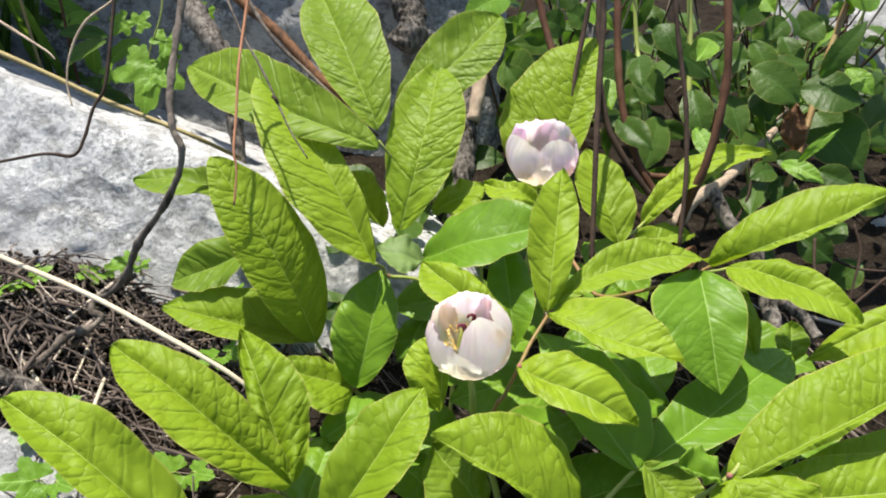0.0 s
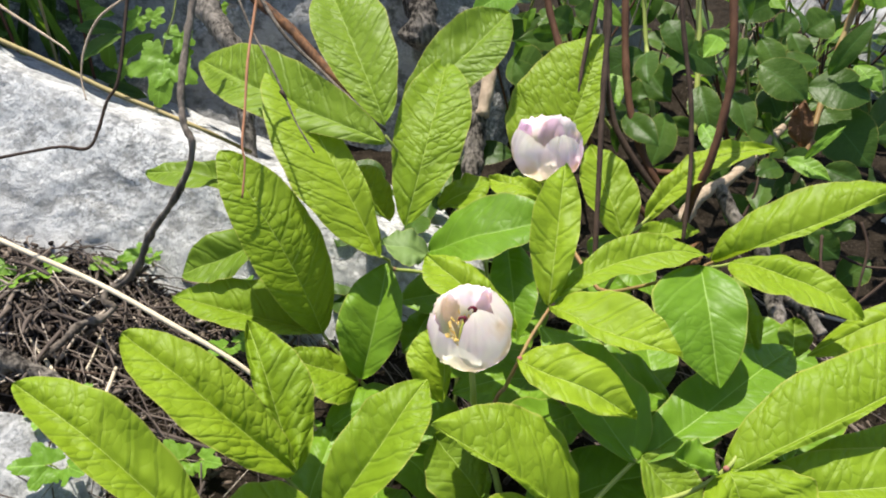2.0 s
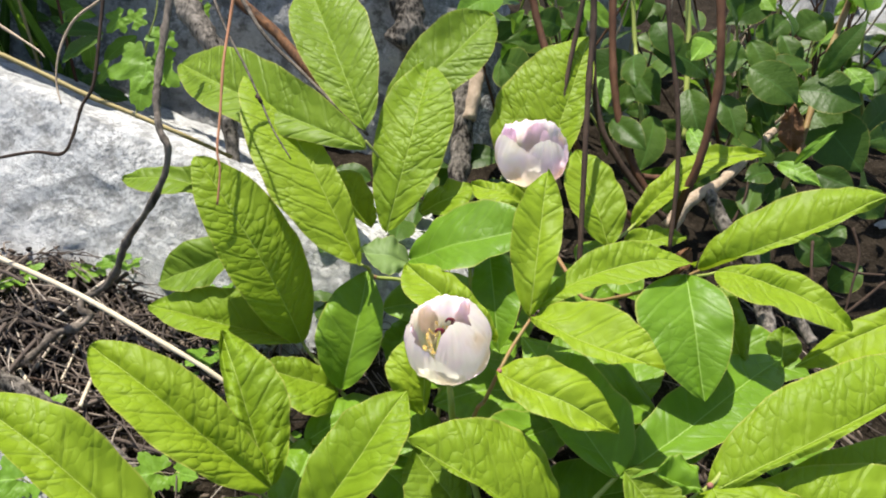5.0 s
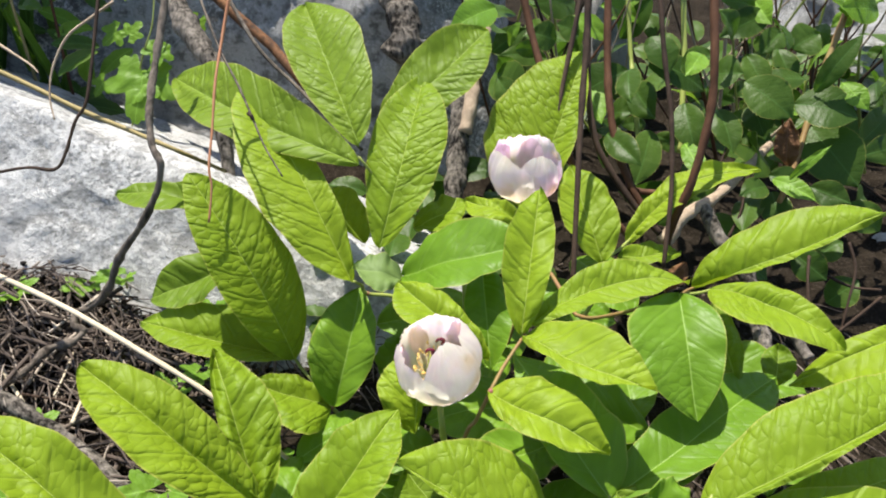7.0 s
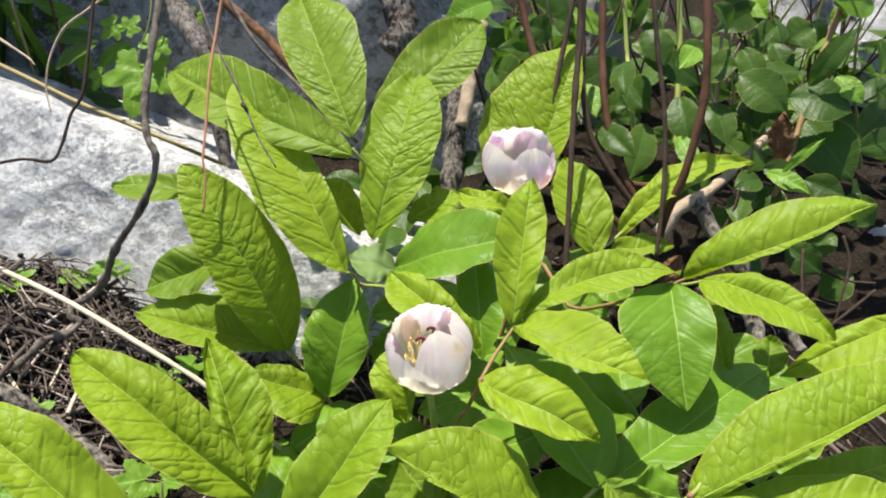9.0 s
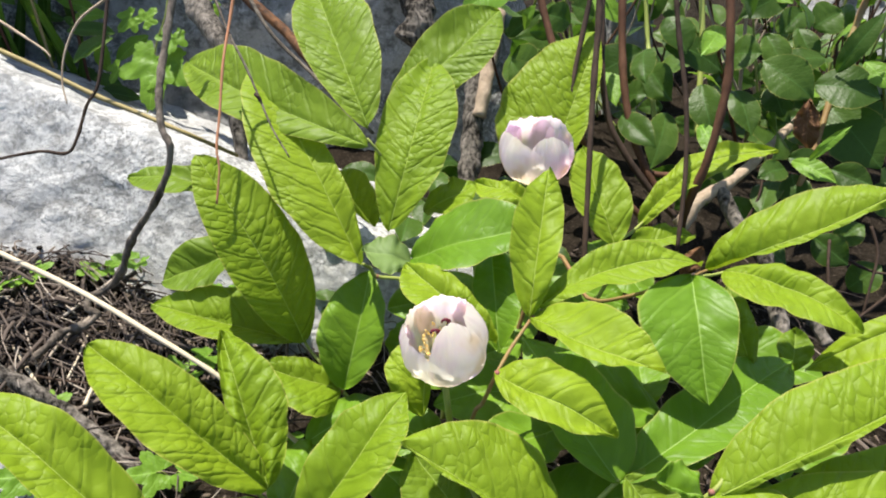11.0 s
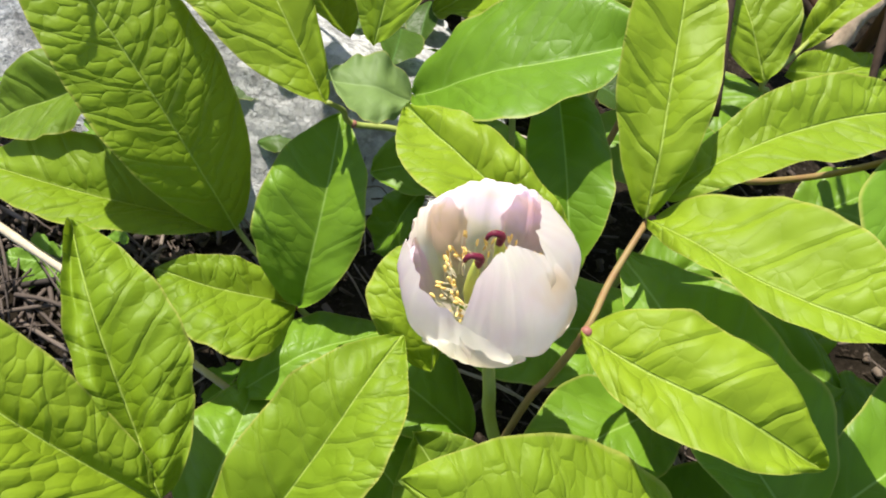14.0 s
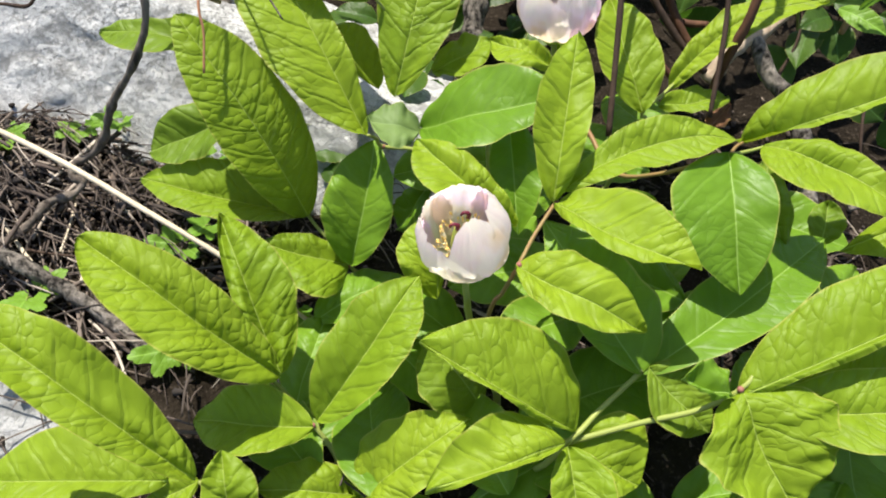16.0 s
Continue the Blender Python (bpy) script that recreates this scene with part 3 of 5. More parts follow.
leaf((0.123, -0.050, 0.414), (0.160, -0.079, 0.384), (0.316, -0.455, 0.833), 0.024, 0.023, widest=0.36, bow=-0.003, fold=19, arch=0.1, material=leaf_dimmed)
leaf((0.023, -0.034, 0.341), (-0.014, -0.000, 0.383), (0.387, -0.525, 0.758), 0.033, 0.021, widest=0.55, bow=0.002, fold=19, arch=0.1, material=leaf_dimmed)
leaf((0.096, 0.234, 0.450), (0.154, 0.340, 0.566), (-0.234, -0.658, 0.716), 0.063, 0.022, widest=0.41, bow=-0.003, fold=19, arch=0.1)
leaf((0.147, 0.143, 0.459), (0.128, 0.224, 0.505), (0.003, -0.494, 0.870), 0.024, 0.026, widest=0.42, bow=0.003, fold=19, arch=0.1)
leaf((0.084, 0.162, 0.487), (0.035, 0.190, 0.492), (-0.033, -0.231, 0.972), 0.021, 0.009, widest=0.53, bow=0.005, fold=19, arch=0.1)
leaf((0.162, 0.154, 0.457), (0.223, 0.178, 0.445), (0.239, -0.105, 0.965), 0.013, 0.013, widest=0.48, bow=-0.007, fold=19, arch=0.1)
leaf((0.171, 0.168, 0.463), (0.288, 0.205, 0.513), (-0.297, -0.297, 0.908), 0.016, 0.018, widest=0.58, bow=0.011, fold=19, arch=0.1)
leaf((0.280, 0.070, 0.391), (0.289, 0.097, 0.411), (-0.238, -0.534, 0.812), 0.014, 0.014, widest=0.45, bow=0.000, fold=19, arch=0.1, material=leaf_dimmed)
leaf((0.362, 0.046, 0.478), (0.263, 0.027, 0.433), (-0.368, -0.229, 0.901), 0.025, 0.012, widest=0.57, bow=0.005, fold=19, arch=0.1)
leaf((0.229, 0.033, 0.424), (0.222, 0.089, 0.461), (-0.063, -0.548, 0.834), 0.019, 0.012, widest=0.49, bow=0.002, fold=19, arch=0.1, material=leaf_dimmed)
leaf((-0.009, 0.193, 0.461), (0.039, 0.205, 0.479), (-0.260, -0.313, 0.913), 0.018, 0.021, widest=0.56, bow=-0.005, fold=19, arch=0.1)
leaf((-0.007, 0.029, 0.384), (-0.004, 0.072, 0.428), (-0.023, -0.714, 0.699), 0.030, 0.006, widest=0.57, bow=-0.000, fold=19, arch=0.1)
leaf((-0.051, 0.194, 0.445), (-0.092, 0.229, 0.479), (0.281, -0.466, 0.839), 0.011, 0.022, widest=0.58, bow=0.003, fold=19, arch=0.1)
leaf((-0.093, -0.049, 0.342), (-0.177, -0.042, 0.341), (-0.014, -0.114, 0.993), 0.027, 0.026, widest=0.51, bow=0.003, fold=20, arch=0.1)
leaf((-0.065, -0.081, 0.299), (0.014, -0.054, 0.360), (-0.517, -0.311, 0.797), 0.032, 0.024, widest=0.46, bow=-0.004, fold=19, arch=0.1)
leaf((0.068, -0.094, 0.402), (-0.015, -0.124, 0.405), (0.062, -0.079, 0.995), 0.006, 0.029, widest=0.40, bow=0.003, fold=19, arch=0.1)
leaf((0.071, -0.091, 0.392), (0.078, -0.144, 0.365), (-0.003, -0.447, 0.894), 0.024, 0.016, widest=0.50, bow=-0.001, fold=19, arch=0.1)
leaf((0.074, -0.085, 0.383), (0.116, -0.105, 0.367), (0.249, -0.257, 0.934), 0.037, 0.018, widest=0.55, bow=-0.002, fold=19, arch=0.1)
leaf((0.077, -0.068, 0.339), (0.007, -0.100, 0.323), (-0.145, -0.161, 0.976), 0.026, 0.006, widest=0.58, bow=0.002, fold=19, arch=0.1, material=leaf_cool)
leaf((-0.067, -0.075, 0.291), (-0.134, -0.080, 0.312), (0.302, -0.083, 0.950), 0.019, 0.023, widest=0.47, bow=0.002, fold=19, arch=0.1)
leaf((-0.144, -0.110, 0.325), (-0.149, -0.073, 0.358), (0.138, -0.643, 0.753), 0.016, 0.022, widest=0.48, bow=-0.001, fold=19, arch=0.1)
leaf((-0.186, -0.085, 0.339), (-0.308, -0.085, 0.344), (0.041, -0.099, 0.994), 0.019, 0.034, widest=0.51, bow=0.004, fold=19, arch=0.1)
leaf((-0.168, -0.081, 0.330), (-0.203, -0.095, 0.324), (-0.107, -0.178, 0.978), 0.014, 0.011, widest=0.39, bow=0.002, fold=19, arch=0.1)
leaf((0.166, -0.080, 0.436), (0.190, -0.135, 0.401), (0.058, -0.514, 0.856), 0.045, 0.038, widest=0.36, bow=-0.003, fold=19, arch=0.1, wave=2, pucker=0.6)
leaf((0.276, -0.024, 0.367), (0.286, -0.097, 0.290), (-0.077, -0.729, 0.680), 0.028, 0.033, widest=0.50, bow=-0.005, fold=19, arch=0.1, pucker=0.4, material=leaf_cool)
leaf((0.154, -0.019, 0.276), (0.188, -0.062, 0.213), (0.334, -0.689, 0.643), 0.034, 0.025, widest=0.47, bow=-0.004, fold=19, arch=0.1, material=leaf_cool)
leaf((-0.012, 0.171, 0.361), (-0.042, 0.162, 0.314), (-0.666, -0.536, 0.518), 0.019, 0.016, widest=0.51, bow=0.004, fold=19, arch=0.1, material=leaf_cool)
leaf((0.160, -0.084, 0.437), (0.129, -0.080, 0.449), (0.318, -0.198, 0.927), 0.006, 0.017, widest=0.52, bow=0.002, fold=30, arch=0.1, wave=1.5, material=leaf_cool)
leaf((0.182, -0.088, 0.427), (0.308, -0.089, 0.433), (-0.049, -0.140, 0.989), 0.025, 0.027, widest=0.48, bow=-0.007, fold=12, arch=0.1, blunt=.5)


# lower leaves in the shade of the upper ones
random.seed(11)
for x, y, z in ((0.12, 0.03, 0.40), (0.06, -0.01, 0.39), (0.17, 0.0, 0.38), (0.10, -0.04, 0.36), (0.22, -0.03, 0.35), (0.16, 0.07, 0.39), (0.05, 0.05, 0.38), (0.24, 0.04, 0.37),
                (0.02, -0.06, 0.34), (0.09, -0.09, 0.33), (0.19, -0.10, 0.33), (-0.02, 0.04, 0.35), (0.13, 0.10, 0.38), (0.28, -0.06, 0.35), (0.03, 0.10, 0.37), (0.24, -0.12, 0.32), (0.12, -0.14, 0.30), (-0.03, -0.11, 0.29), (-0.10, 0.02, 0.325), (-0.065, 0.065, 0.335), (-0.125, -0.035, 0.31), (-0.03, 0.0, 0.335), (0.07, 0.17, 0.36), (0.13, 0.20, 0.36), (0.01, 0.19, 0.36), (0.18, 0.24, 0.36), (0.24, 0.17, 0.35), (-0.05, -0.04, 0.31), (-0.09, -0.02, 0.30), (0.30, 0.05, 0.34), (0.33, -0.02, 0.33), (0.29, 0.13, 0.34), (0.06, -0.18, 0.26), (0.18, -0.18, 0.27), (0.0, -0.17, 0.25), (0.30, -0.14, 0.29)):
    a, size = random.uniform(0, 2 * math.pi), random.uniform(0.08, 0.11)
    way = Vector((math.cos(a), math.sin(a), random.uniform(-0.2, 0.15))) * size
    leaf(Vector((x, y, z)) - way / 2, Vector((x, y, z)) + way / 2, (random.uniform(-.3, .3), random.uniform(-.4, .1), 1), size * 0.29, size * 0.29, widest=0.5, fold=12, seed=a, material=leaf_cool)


def petiole(points, r0, r1, mat, label=""):
    bm = bmesh.new()
    tube(bm, points, r0, r1, sides=8, steps=5, rough=0.08)
    return part("stem", bm, mat, peony, label)


petiole([(0.012, 0.045, 0.18), (0.036, -0.024, 0.323), (0.015, -0.017, 0.415), (0.011, -0.021, 0.449), (0.009, -0.018, 0.470)], 0.0030, 0.0019, green_stem, "grey-green flower stem")
petiole([(0.015, 0.05, 0.18), (0.026, -0.005, 0.405), (0.035, -0.006, 0.436), (0.043, -0.005, 0.461), (0.053, 0.013, 0.466), (0.068, 0.035, 0.473)], 0.0017, 0.0012, red_stem, "reddish leaf stalk")
petiole([(0.0, 0.07, 0.18), (-0.032, 0.067, 0.299), (-0.061, 0.086, 0.330), (-0.077, 0.094, 0.344), (-0.095, 0.111, 0.359), (-0.110, 0.125, 0.371), (-0.133, 0.147, 0.413)], 0.0022, 0.0012, green_stem)
petiole([(0.0, 0.08, 0.2), (0.011, 0.141, 0.387), (-0.018, 0.145, 0.420), (-0.047, 0.143, 0.428), (-0.051, 0.137, 0.441), (-0.057, 0.132, 0.449)], 0.0022, 0.0012, green_stem)
petiole([(-0.01, 0.03, 0.17), (-0.041, -0.083, 0.218), (-0.070, -0.066, 0.272), (-0.083, -0.050, 0.308), (-0.096, -0.039, 0.327), (-0.116, -0.024, 0.351), (-0.127, -0.018, 0.360)], 0.0026, 0.0013, green_stem)
petiole([(0.03, 0.03, 0.19), (0.053, -0.072, 0.322), (0.072, -0.086, 0.387), (0.092, -0.070, 0.396), (0.122, -0.049, 0.412), (0.146, -0.030, 0.413)], 0.0024, 0.0013, green_stem)
petiole([(0.072, -0.085, 0.385), (0.114, -0.081, 0.401), (0.146, -0.082, 0.418), (0.166, -0.080, 0.438), (0.177, -0.070, 0.445)], 0.0020, 0.0014, green_stem)
petiole([(0.03, 0.09, 0.2), (0.093, 0.166, 0.423), (0.121, 0.103, 0.437), (0.142, 0.072, 0.463), (0.184, 0.065, 0.486)], 0.0022, 0.0012, red_stem, "orange-brown leaf stalk")
petiole([(0.184, 0.065, 0.486), (0.199, 0.090, 0.471), (0.210, 0.103, 0.464)], 0.0013, 0.0011, red_stem)
petiole([(0.184, 0.065, 0.486), (0.203, 0.077, 0.479), (0.214, 0.082, 0.478)], 0.0013, 0.0011, green_stem)
petiole([(0.02, 0.10, 0.2), (0.036, 0.182, 0.411), (-0.023, 0.205, 0.479), (-0.054, 0.201, 0.526)], 0.0022, 0.0011, green_stem)
petiole([(0.04, 0.11, 0.2), (0.082, 0.196, 0.413), (0.086, 0.191, 0.458), (0.084, 0.197, 0.488)], 0.0028, 0.0020, green_stem, "flower stem")
petiole([(0.05, 0.12, 0.2), (0.145, 0.142, 0.423), (0.147, 0.144, 0.457), (0.164, 0.159, 0.462), (0.176, 0.171, 0.465)], 0.0020, 0.0011, green_stem)
petiole([(-0.167, -0.083, 0.333), (-0.147, -0.091, 0.302), (-0.113, -0.096, 0.258)], 0.0014, 0.0018, green_stem)
for at_joint in ((0.043, -0.006, 0.462), (-0.077, 0.094, 0.344), (-0.047, 0.143, 0.428), (0.165, -0.081, 0.439), (-0.096, -0.040, 0.328), (0.069, 0.034, 0.475)):
    bm = bmesh.new()
    bmesh.ops.create_icosphere(bm, subdivisions=2, radius=0.0021, matrix=Matrix.Translation(at_joint))
    part("joint", bm, joint_red, peony, "purple-red leaf joint")


def petal_surface(bm, centre, turn, size, mid_az, span, top, skew, close, seed, out=0.0, torn=0.05, round_top=0.16):
    """One petal: a cupped patch that bulges out from the base and closes in towards a ragged, rounded top edge."""
    uvl = bm.loops.layers.uv.verify()
    rows, flat = [], {}
    nu, nv = 34, 52
    for i in range(nu + 1):
        s = i / nu
        row = []
        for j in range(nv + 1):
            v = 2 * j / nv - 1
            rim = top + skew * v - round_top * (1.42 + top) * abs(v) ** 2.6
            rim -= torn * 2.0 * abs(noise.noise(Vector((v * 2.6, seed, 0.5)))) + torn * 0.5 * noise.noise(Vector((v * 6, seed, 3)))
            polar = -1.42 + s * (rim + 1.42)                   # angle up from below
            t = s * (rim + 1.42) / (top + 1.42)
            r = max(0.0, math.cos(polar)) ** 0.72
            if polar > 0:
                r += (1 - r) * close if close > 0 else r * close * min(1.0, polar)
            r += out
            wide = span * (0.35 + 0.65 * math.sin(min(1.0, t * 1.5) * math.pi / 2)) * (1 - 0.22 * max(0, t - 0.6) / 0.4)
            az = mid_az + v * wide / 2
            crinkle = 0.10 * noise.noise(Vector((v * 2.0, t * 2.6, seed * 2.1))) + 0.032 * noise.noise(Vector((v * 7, t * 3.0, seed))) + 0.007 * noise.noise(Vector((v * 26, t * 3.0, seed)))
            crinkle += 0.05 * max(0, abs(v) - 0.5) ** 2 * (1 + noise.noise(Vector((t * 4, v, seed))))
            crinkle += 0.05 * s ** 6 * noise.noise(Vector((v * 6, seed, 11)))
            rr = r * (1 + crinkle) + 0.02 * v * (1 if seed % 2 else -1)
            p = Vector((math.cos(az) * rr, math.sin(az) * rr, math.sin(polar) * 0.92 + (0.05 * close * s)))
            vert = bm.verts.new(Vector(centre) + turn @ (p * size))
            flat[vert] = (j / nv, t)
            row.append(vert)
        rows.append(row)
    for a, b in zip(rows, rows[1:]):
        for j in range(nv):
            f = bm.faces.new((a[j], a[j + 1], b[j + 1], b[j]))
            for lo in f.loops:
                lo[uvl].uv = flat[lo.vert]


def flower(centre, size, tilt, spec, label, inside=True, torn=0.05):
    turn = Euler(tuple(radians(a) for a in tilt)).to_matrix()
    head = bmesh.new()
    bmesh.ops.create_icosphere(head, subdivisions=2, radius=size * 0.20, matrix=Matrix.Translation(Vector(centre) + turn @ Vector((0, 0, -0.93 * size))))
    head = part("flower", head, green_stem, peony, label)
    for az in (20, 140, 255):                            # short green sepals under the cup
        foot = Vector(centre) + turn @ (Vector((0, 0, -0.97)) * size)
        tip = Vector(centre) + turn @ (Vector((math.cos(radians(az)) * 0.78, math.sin(radians(az)) * 0.78, -0.66)) * size)
        bm = bmesh.new()
        blade(bm, foot, tip, turn @ Vector((-math.cos(radians(az)) * 0.4, -math.sin(radians(az)) * 0.4, 1)), 0.26 * size, 0.26 * size, widest=0.45, fold=10, arch=-0.16, wave=0.25, nu=18, nv=12, pucker=0.1)
        part("sepal", bm, leaf_cool, head, "short green sepal")
    for az, span, top, skew, close, pink, out in spec:
        bm = bmesh.new()
        petal_surface(bm, centre, turn, size, radians(az), radians(span), top, skew, close, az * 0.013 + span, out=out, torn=torn * (1.6 if pink in (1, 2) else 0.6))
        part("petal", bm, (petal_cream, petal_pink, petal_faded, petal_white)[pink], head, ("cream-white petal", "pink-flushed petal", "fading yellowed petal", "white petal with a yellowed middle")[pink])
    if not inside:
        return head
    for az, tall in ((212, 1.0), (55, 1.1)):
        foot = Vector((math.cos(radians(az)) * 0.16, math.sin(radians(az)) * 0.16, -0.55))
        line = [foot, foot + Vector((foot.x * 0.5, foot.y * 0.5, 0.30 * tall)), foot + Vector((foot.x * 0.4, foot.y * 0.4, 0.62 * tall)), foot + Vector((foot.x * 0.1, foot.y * 0.1, 0.86 * tall))]
        bm = bmesh.new()
        tube(bm, [Vector(centre) + turn @ (p * size) for p in line], 0.135 * size, 0.045 * size, sides=12)
        carpel = part("carpel", bm, pistil_green, head, "yellow-green carpel")
        top = line[-1]
        curl = [top - Vector((0, 0, 0.05)), top + Vector((0.03, -0.01, 0.07)), top + Vector((0.0, -0.03, 0.14)), top + Vector((-0.06, -0.04, 0.175)), top + Vector((-0.12, -0.05, 0.15)), top + Vector((-0.14, -0.05, 0.09))]
        bm = bmesh.new()
        tube(bm, [Vector(centre) + turn @ (p * size) for p in curl], 0.052 * size, 0.026 * size, sides=8, rough=0.3)
        part("stigma", bm, stigma_red, carpel, "dark crimson curled stigma")
    bm = bmesh.new()
    tube(bm, [(0, 0, 0), (0.02 * size, 0, 0.10 * size), (0.0, 0, 0.19 * size)], 0.009 * size, 0.008 * size, sides=5, steps=2)
    thread = len(bm.faces)
    bmesh.ops.create_uvsphere(bm, u_segments=6, v_segments=5, radius=0.023 * size, matrix=Matrix.Translation((0.0, 0, 0.215 * size)) @ Matrix.Diagonal((1, 0.8, 2.2, 1)))
    for n, f in enumerate(bm.faces):
        f.smooth, f.material_index = True, 0 if n < thread else 1
    mesh = bpy.data.meshes.new("stamen")
    bm.to_mesh(mesh)
    bm.free()
    mesh.materials.append(petal_cream)
    mesh.materials.append(anther_yellow)
    for k in range(110):
        az, rad = k * 2.39996, 0.36 + 0.20 * random.random()
        ob = new("stamen", mesh)
        ob.parent = head
        p = Vector((math.cos(az) * rad, math.sin(az) * rad, -0.50 + 0.36 * random.random()))
        ob.location = Vector(centre) + turn @ (p * size) - Vector(peony.location)
        ob.rotation_euler = (turn @ Euler((random.uniform(-.7, .7), random.uniform(0.0, 1.0), az)).to_matrix()).to_euler()
    return head


flower((0.009, -0.001, 0.486), 0.0272, (4, -3, 0),
       [(88, 104, 0.92, 0.0, 0.34, 1, -0.06), (140, 72, 0.66, 0.0, 0.30, 2, -0.03), (178, 60, 0.40, 0.0, 0.30, 1, -0.05), (45, 70, 0.86, 0.0, 0.22, 1, -0.04),
        (220, 126, 0.58, -0.20, 0.06, 0, 0.02), (256, 76, 0.02, 0.0, 0.06, 0, 0.045), (5, 112, 1.22, -0.10, 0.0, 0, 0.02), (-68, 88, 1.34, 0.0, -0.14, 3, 0.05)],
       "half-closed white and pale pink peony flower, stamens showing")
flower((0.087, 0.210, 0.511), 0.0302, (-4, 4, 10),
       [(95, 112, 0.86, 0.0, 0.45, 1, -0.06), (45, 90, 0.90, 0.0, 0.40, 1, -0.02), (140, 80, 0.74, 0.0, 0.40, 1, -0.03),
        (203, 128, 0.66, -0.06, 0.0, 0, 0.03), (-14, 118, 0.52, 0.0, 0.16, 1, 0.03), (-50, 80, 0.40, 0.0, 0.05, 1, 0.0), (-84, 74, 0.84, 0.0, 0.0, 3, 0.02), (250, 80, 0.30, 0.0, 0.1, 0, 0.0)],
       "nearly closed pale pink peony flower", inside=False, torn=0.08)

# low dark leaves added to darken the shaded gaps behind the peony and shrub
low = thing("gap_filler_weed", (-0.02, 0.36, 0.30), "low dark weed leaves added to darken the gaps behind the peony and shrub", "weed")
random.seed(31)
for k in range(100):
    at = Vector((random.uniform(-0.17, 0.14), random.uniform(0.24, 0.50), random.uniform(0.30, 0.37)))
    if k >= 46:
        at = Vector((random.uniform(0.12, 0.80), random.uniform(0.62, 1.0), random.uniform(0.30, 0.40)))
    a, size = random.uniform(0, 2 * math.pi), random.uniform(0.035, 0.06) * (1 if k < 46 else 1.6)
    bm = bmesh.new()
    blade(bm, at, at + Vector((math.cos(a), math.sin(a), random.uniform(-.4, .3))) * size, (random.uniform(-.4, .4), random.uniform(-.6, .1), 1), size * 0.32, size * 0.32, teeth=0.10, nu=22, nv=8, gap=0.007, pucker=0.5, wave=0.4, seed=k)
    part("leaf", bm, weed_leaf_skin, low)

# ---- dead vine, stalks and twigs ----
def stick(name, points, r0, r1, mat, label, category="twig", sides=8, rough=0.12, knots=0.3, steps=7, group=""):
    bm = bmesh.new()
    tube(bm, points, r0, r1, sides, steps, rough, knots)
    return alone(name, bm, mat, label, category, group=group)


stick("dead_vine", [(-0.221, 0.314, 0.634), (-0.225, 0.283, 0.600), (-0.228, 0.262, 0.578), (-0.229, 0.231, 0.551), (-0.225, 0.212, 0.531), (-0.218, 0.202, 0.517), (-0.225, 0.196, 0.492), (-0.243, 0.194, 0.463), (-0.264, 0.199, 0.435), (-0.280, 0.205, 0.409), (-0.292, 0.206, 0.385), (-0.311, 0.205, 0.366), (-0.324, 0.201, 0.361), (-0.325, 0.191, 0.355), (-0.317, 0.188, 0.350), (-0.326, 0.178, 0.345), (-0.344, 0.171, 0.343), (-0.352, 0.156, 0.340), (-0.368, 0.139, 0.333), (-0.398, 0.129, 0.327), (-0.445, 0.119, 0.321)],
      0.0030, 0.0032, grey_vine, "grey twisted dead vine hanging over the boulder", "vine", 12, 0.6, 0.5, 10)
stick("dead_vine", [(-0.287, 0.33, 0.623), (-0.292, 0.294, 0.574), (-0.297, 0.272, 0.543), (-0.307, 0.262, 0.528), (-0.315, 0.247, 0.506), (-0.325, 0.239, 0.493), (-0.351, 0.242, 0.493), (-0.392, 0.242, 0.485), (-0.423, 0.242, 0.478)],
      0.0016, 0.0013, dark_stem, "thin dark dead vine over the boulder", "vine", 7, 0.2, 0.4, 7)
stick("dry_stalk", [(-0.466, 0.362, 0.562), (-0.382, 0.331, 0.538), (-0.321, 0.307, 0.519), (-0.272, 0.29, 0.506), (-0.224, 0.273, 0.493), (-0.196, 0.309, 0.453)], 0.0026, 0.0019, tan_stalk, "long tan dry stalk along the rock edge", "stalk")
stick("dry_stalk", [(-0.494, 0.285, 0.384), (-0.419, 0.237, 0.386), (-0.315, 0.169, 0.393), (-0.228, 0.111, 0.389), (-0.175, 0.080, 0.378), (-0.135, 0.064, 0.347), (-0.103, 0.054, 0.315), (-0.079, 0.047, 0.288)], 0.0027, 0.0017, dry_stalk, "pale straw-coloured dry stalk over the litter", "stalk", rough=0.05, knots=0.1)
stick("twig", [(-0.153, 0.247, 0.643), (-0.158, 0.229, 0.618), (-0.161, 0.199, 0.592), (-0.162, 0.172, 0.563), (-0.163, 0.152, 0.543), (-0.161, 0.143, 0.530), (-0.163, 0.128, 0.508)], 0.0014, 0.0008, rust_twig, "thin rust-red dry twig", "twig", 6)
stick("twig", [(-0.182, 0.267, 0.637), (-0.161, 0.224, 0.610), (-0.143, 0.193, 0.593), (-0.130, 0.170, 0.577), (-0.119, 0.152, 0.560), (-0.105, 0.135, 0.544)], 0.0011, 0.0006, grey_vine, "thin greyish dry tendril with a dark knot", "twig", 6)
stick("seed_husk", [(-0.132, 0.169, 0.579), (-0.130, 0.167, 0.578), (-0.128, 0.166, 0.575)], 0.0018, 0.0014, dark_stem, "small dark dried husk on a tendril", "husk", 8, 0.9, 0.5)
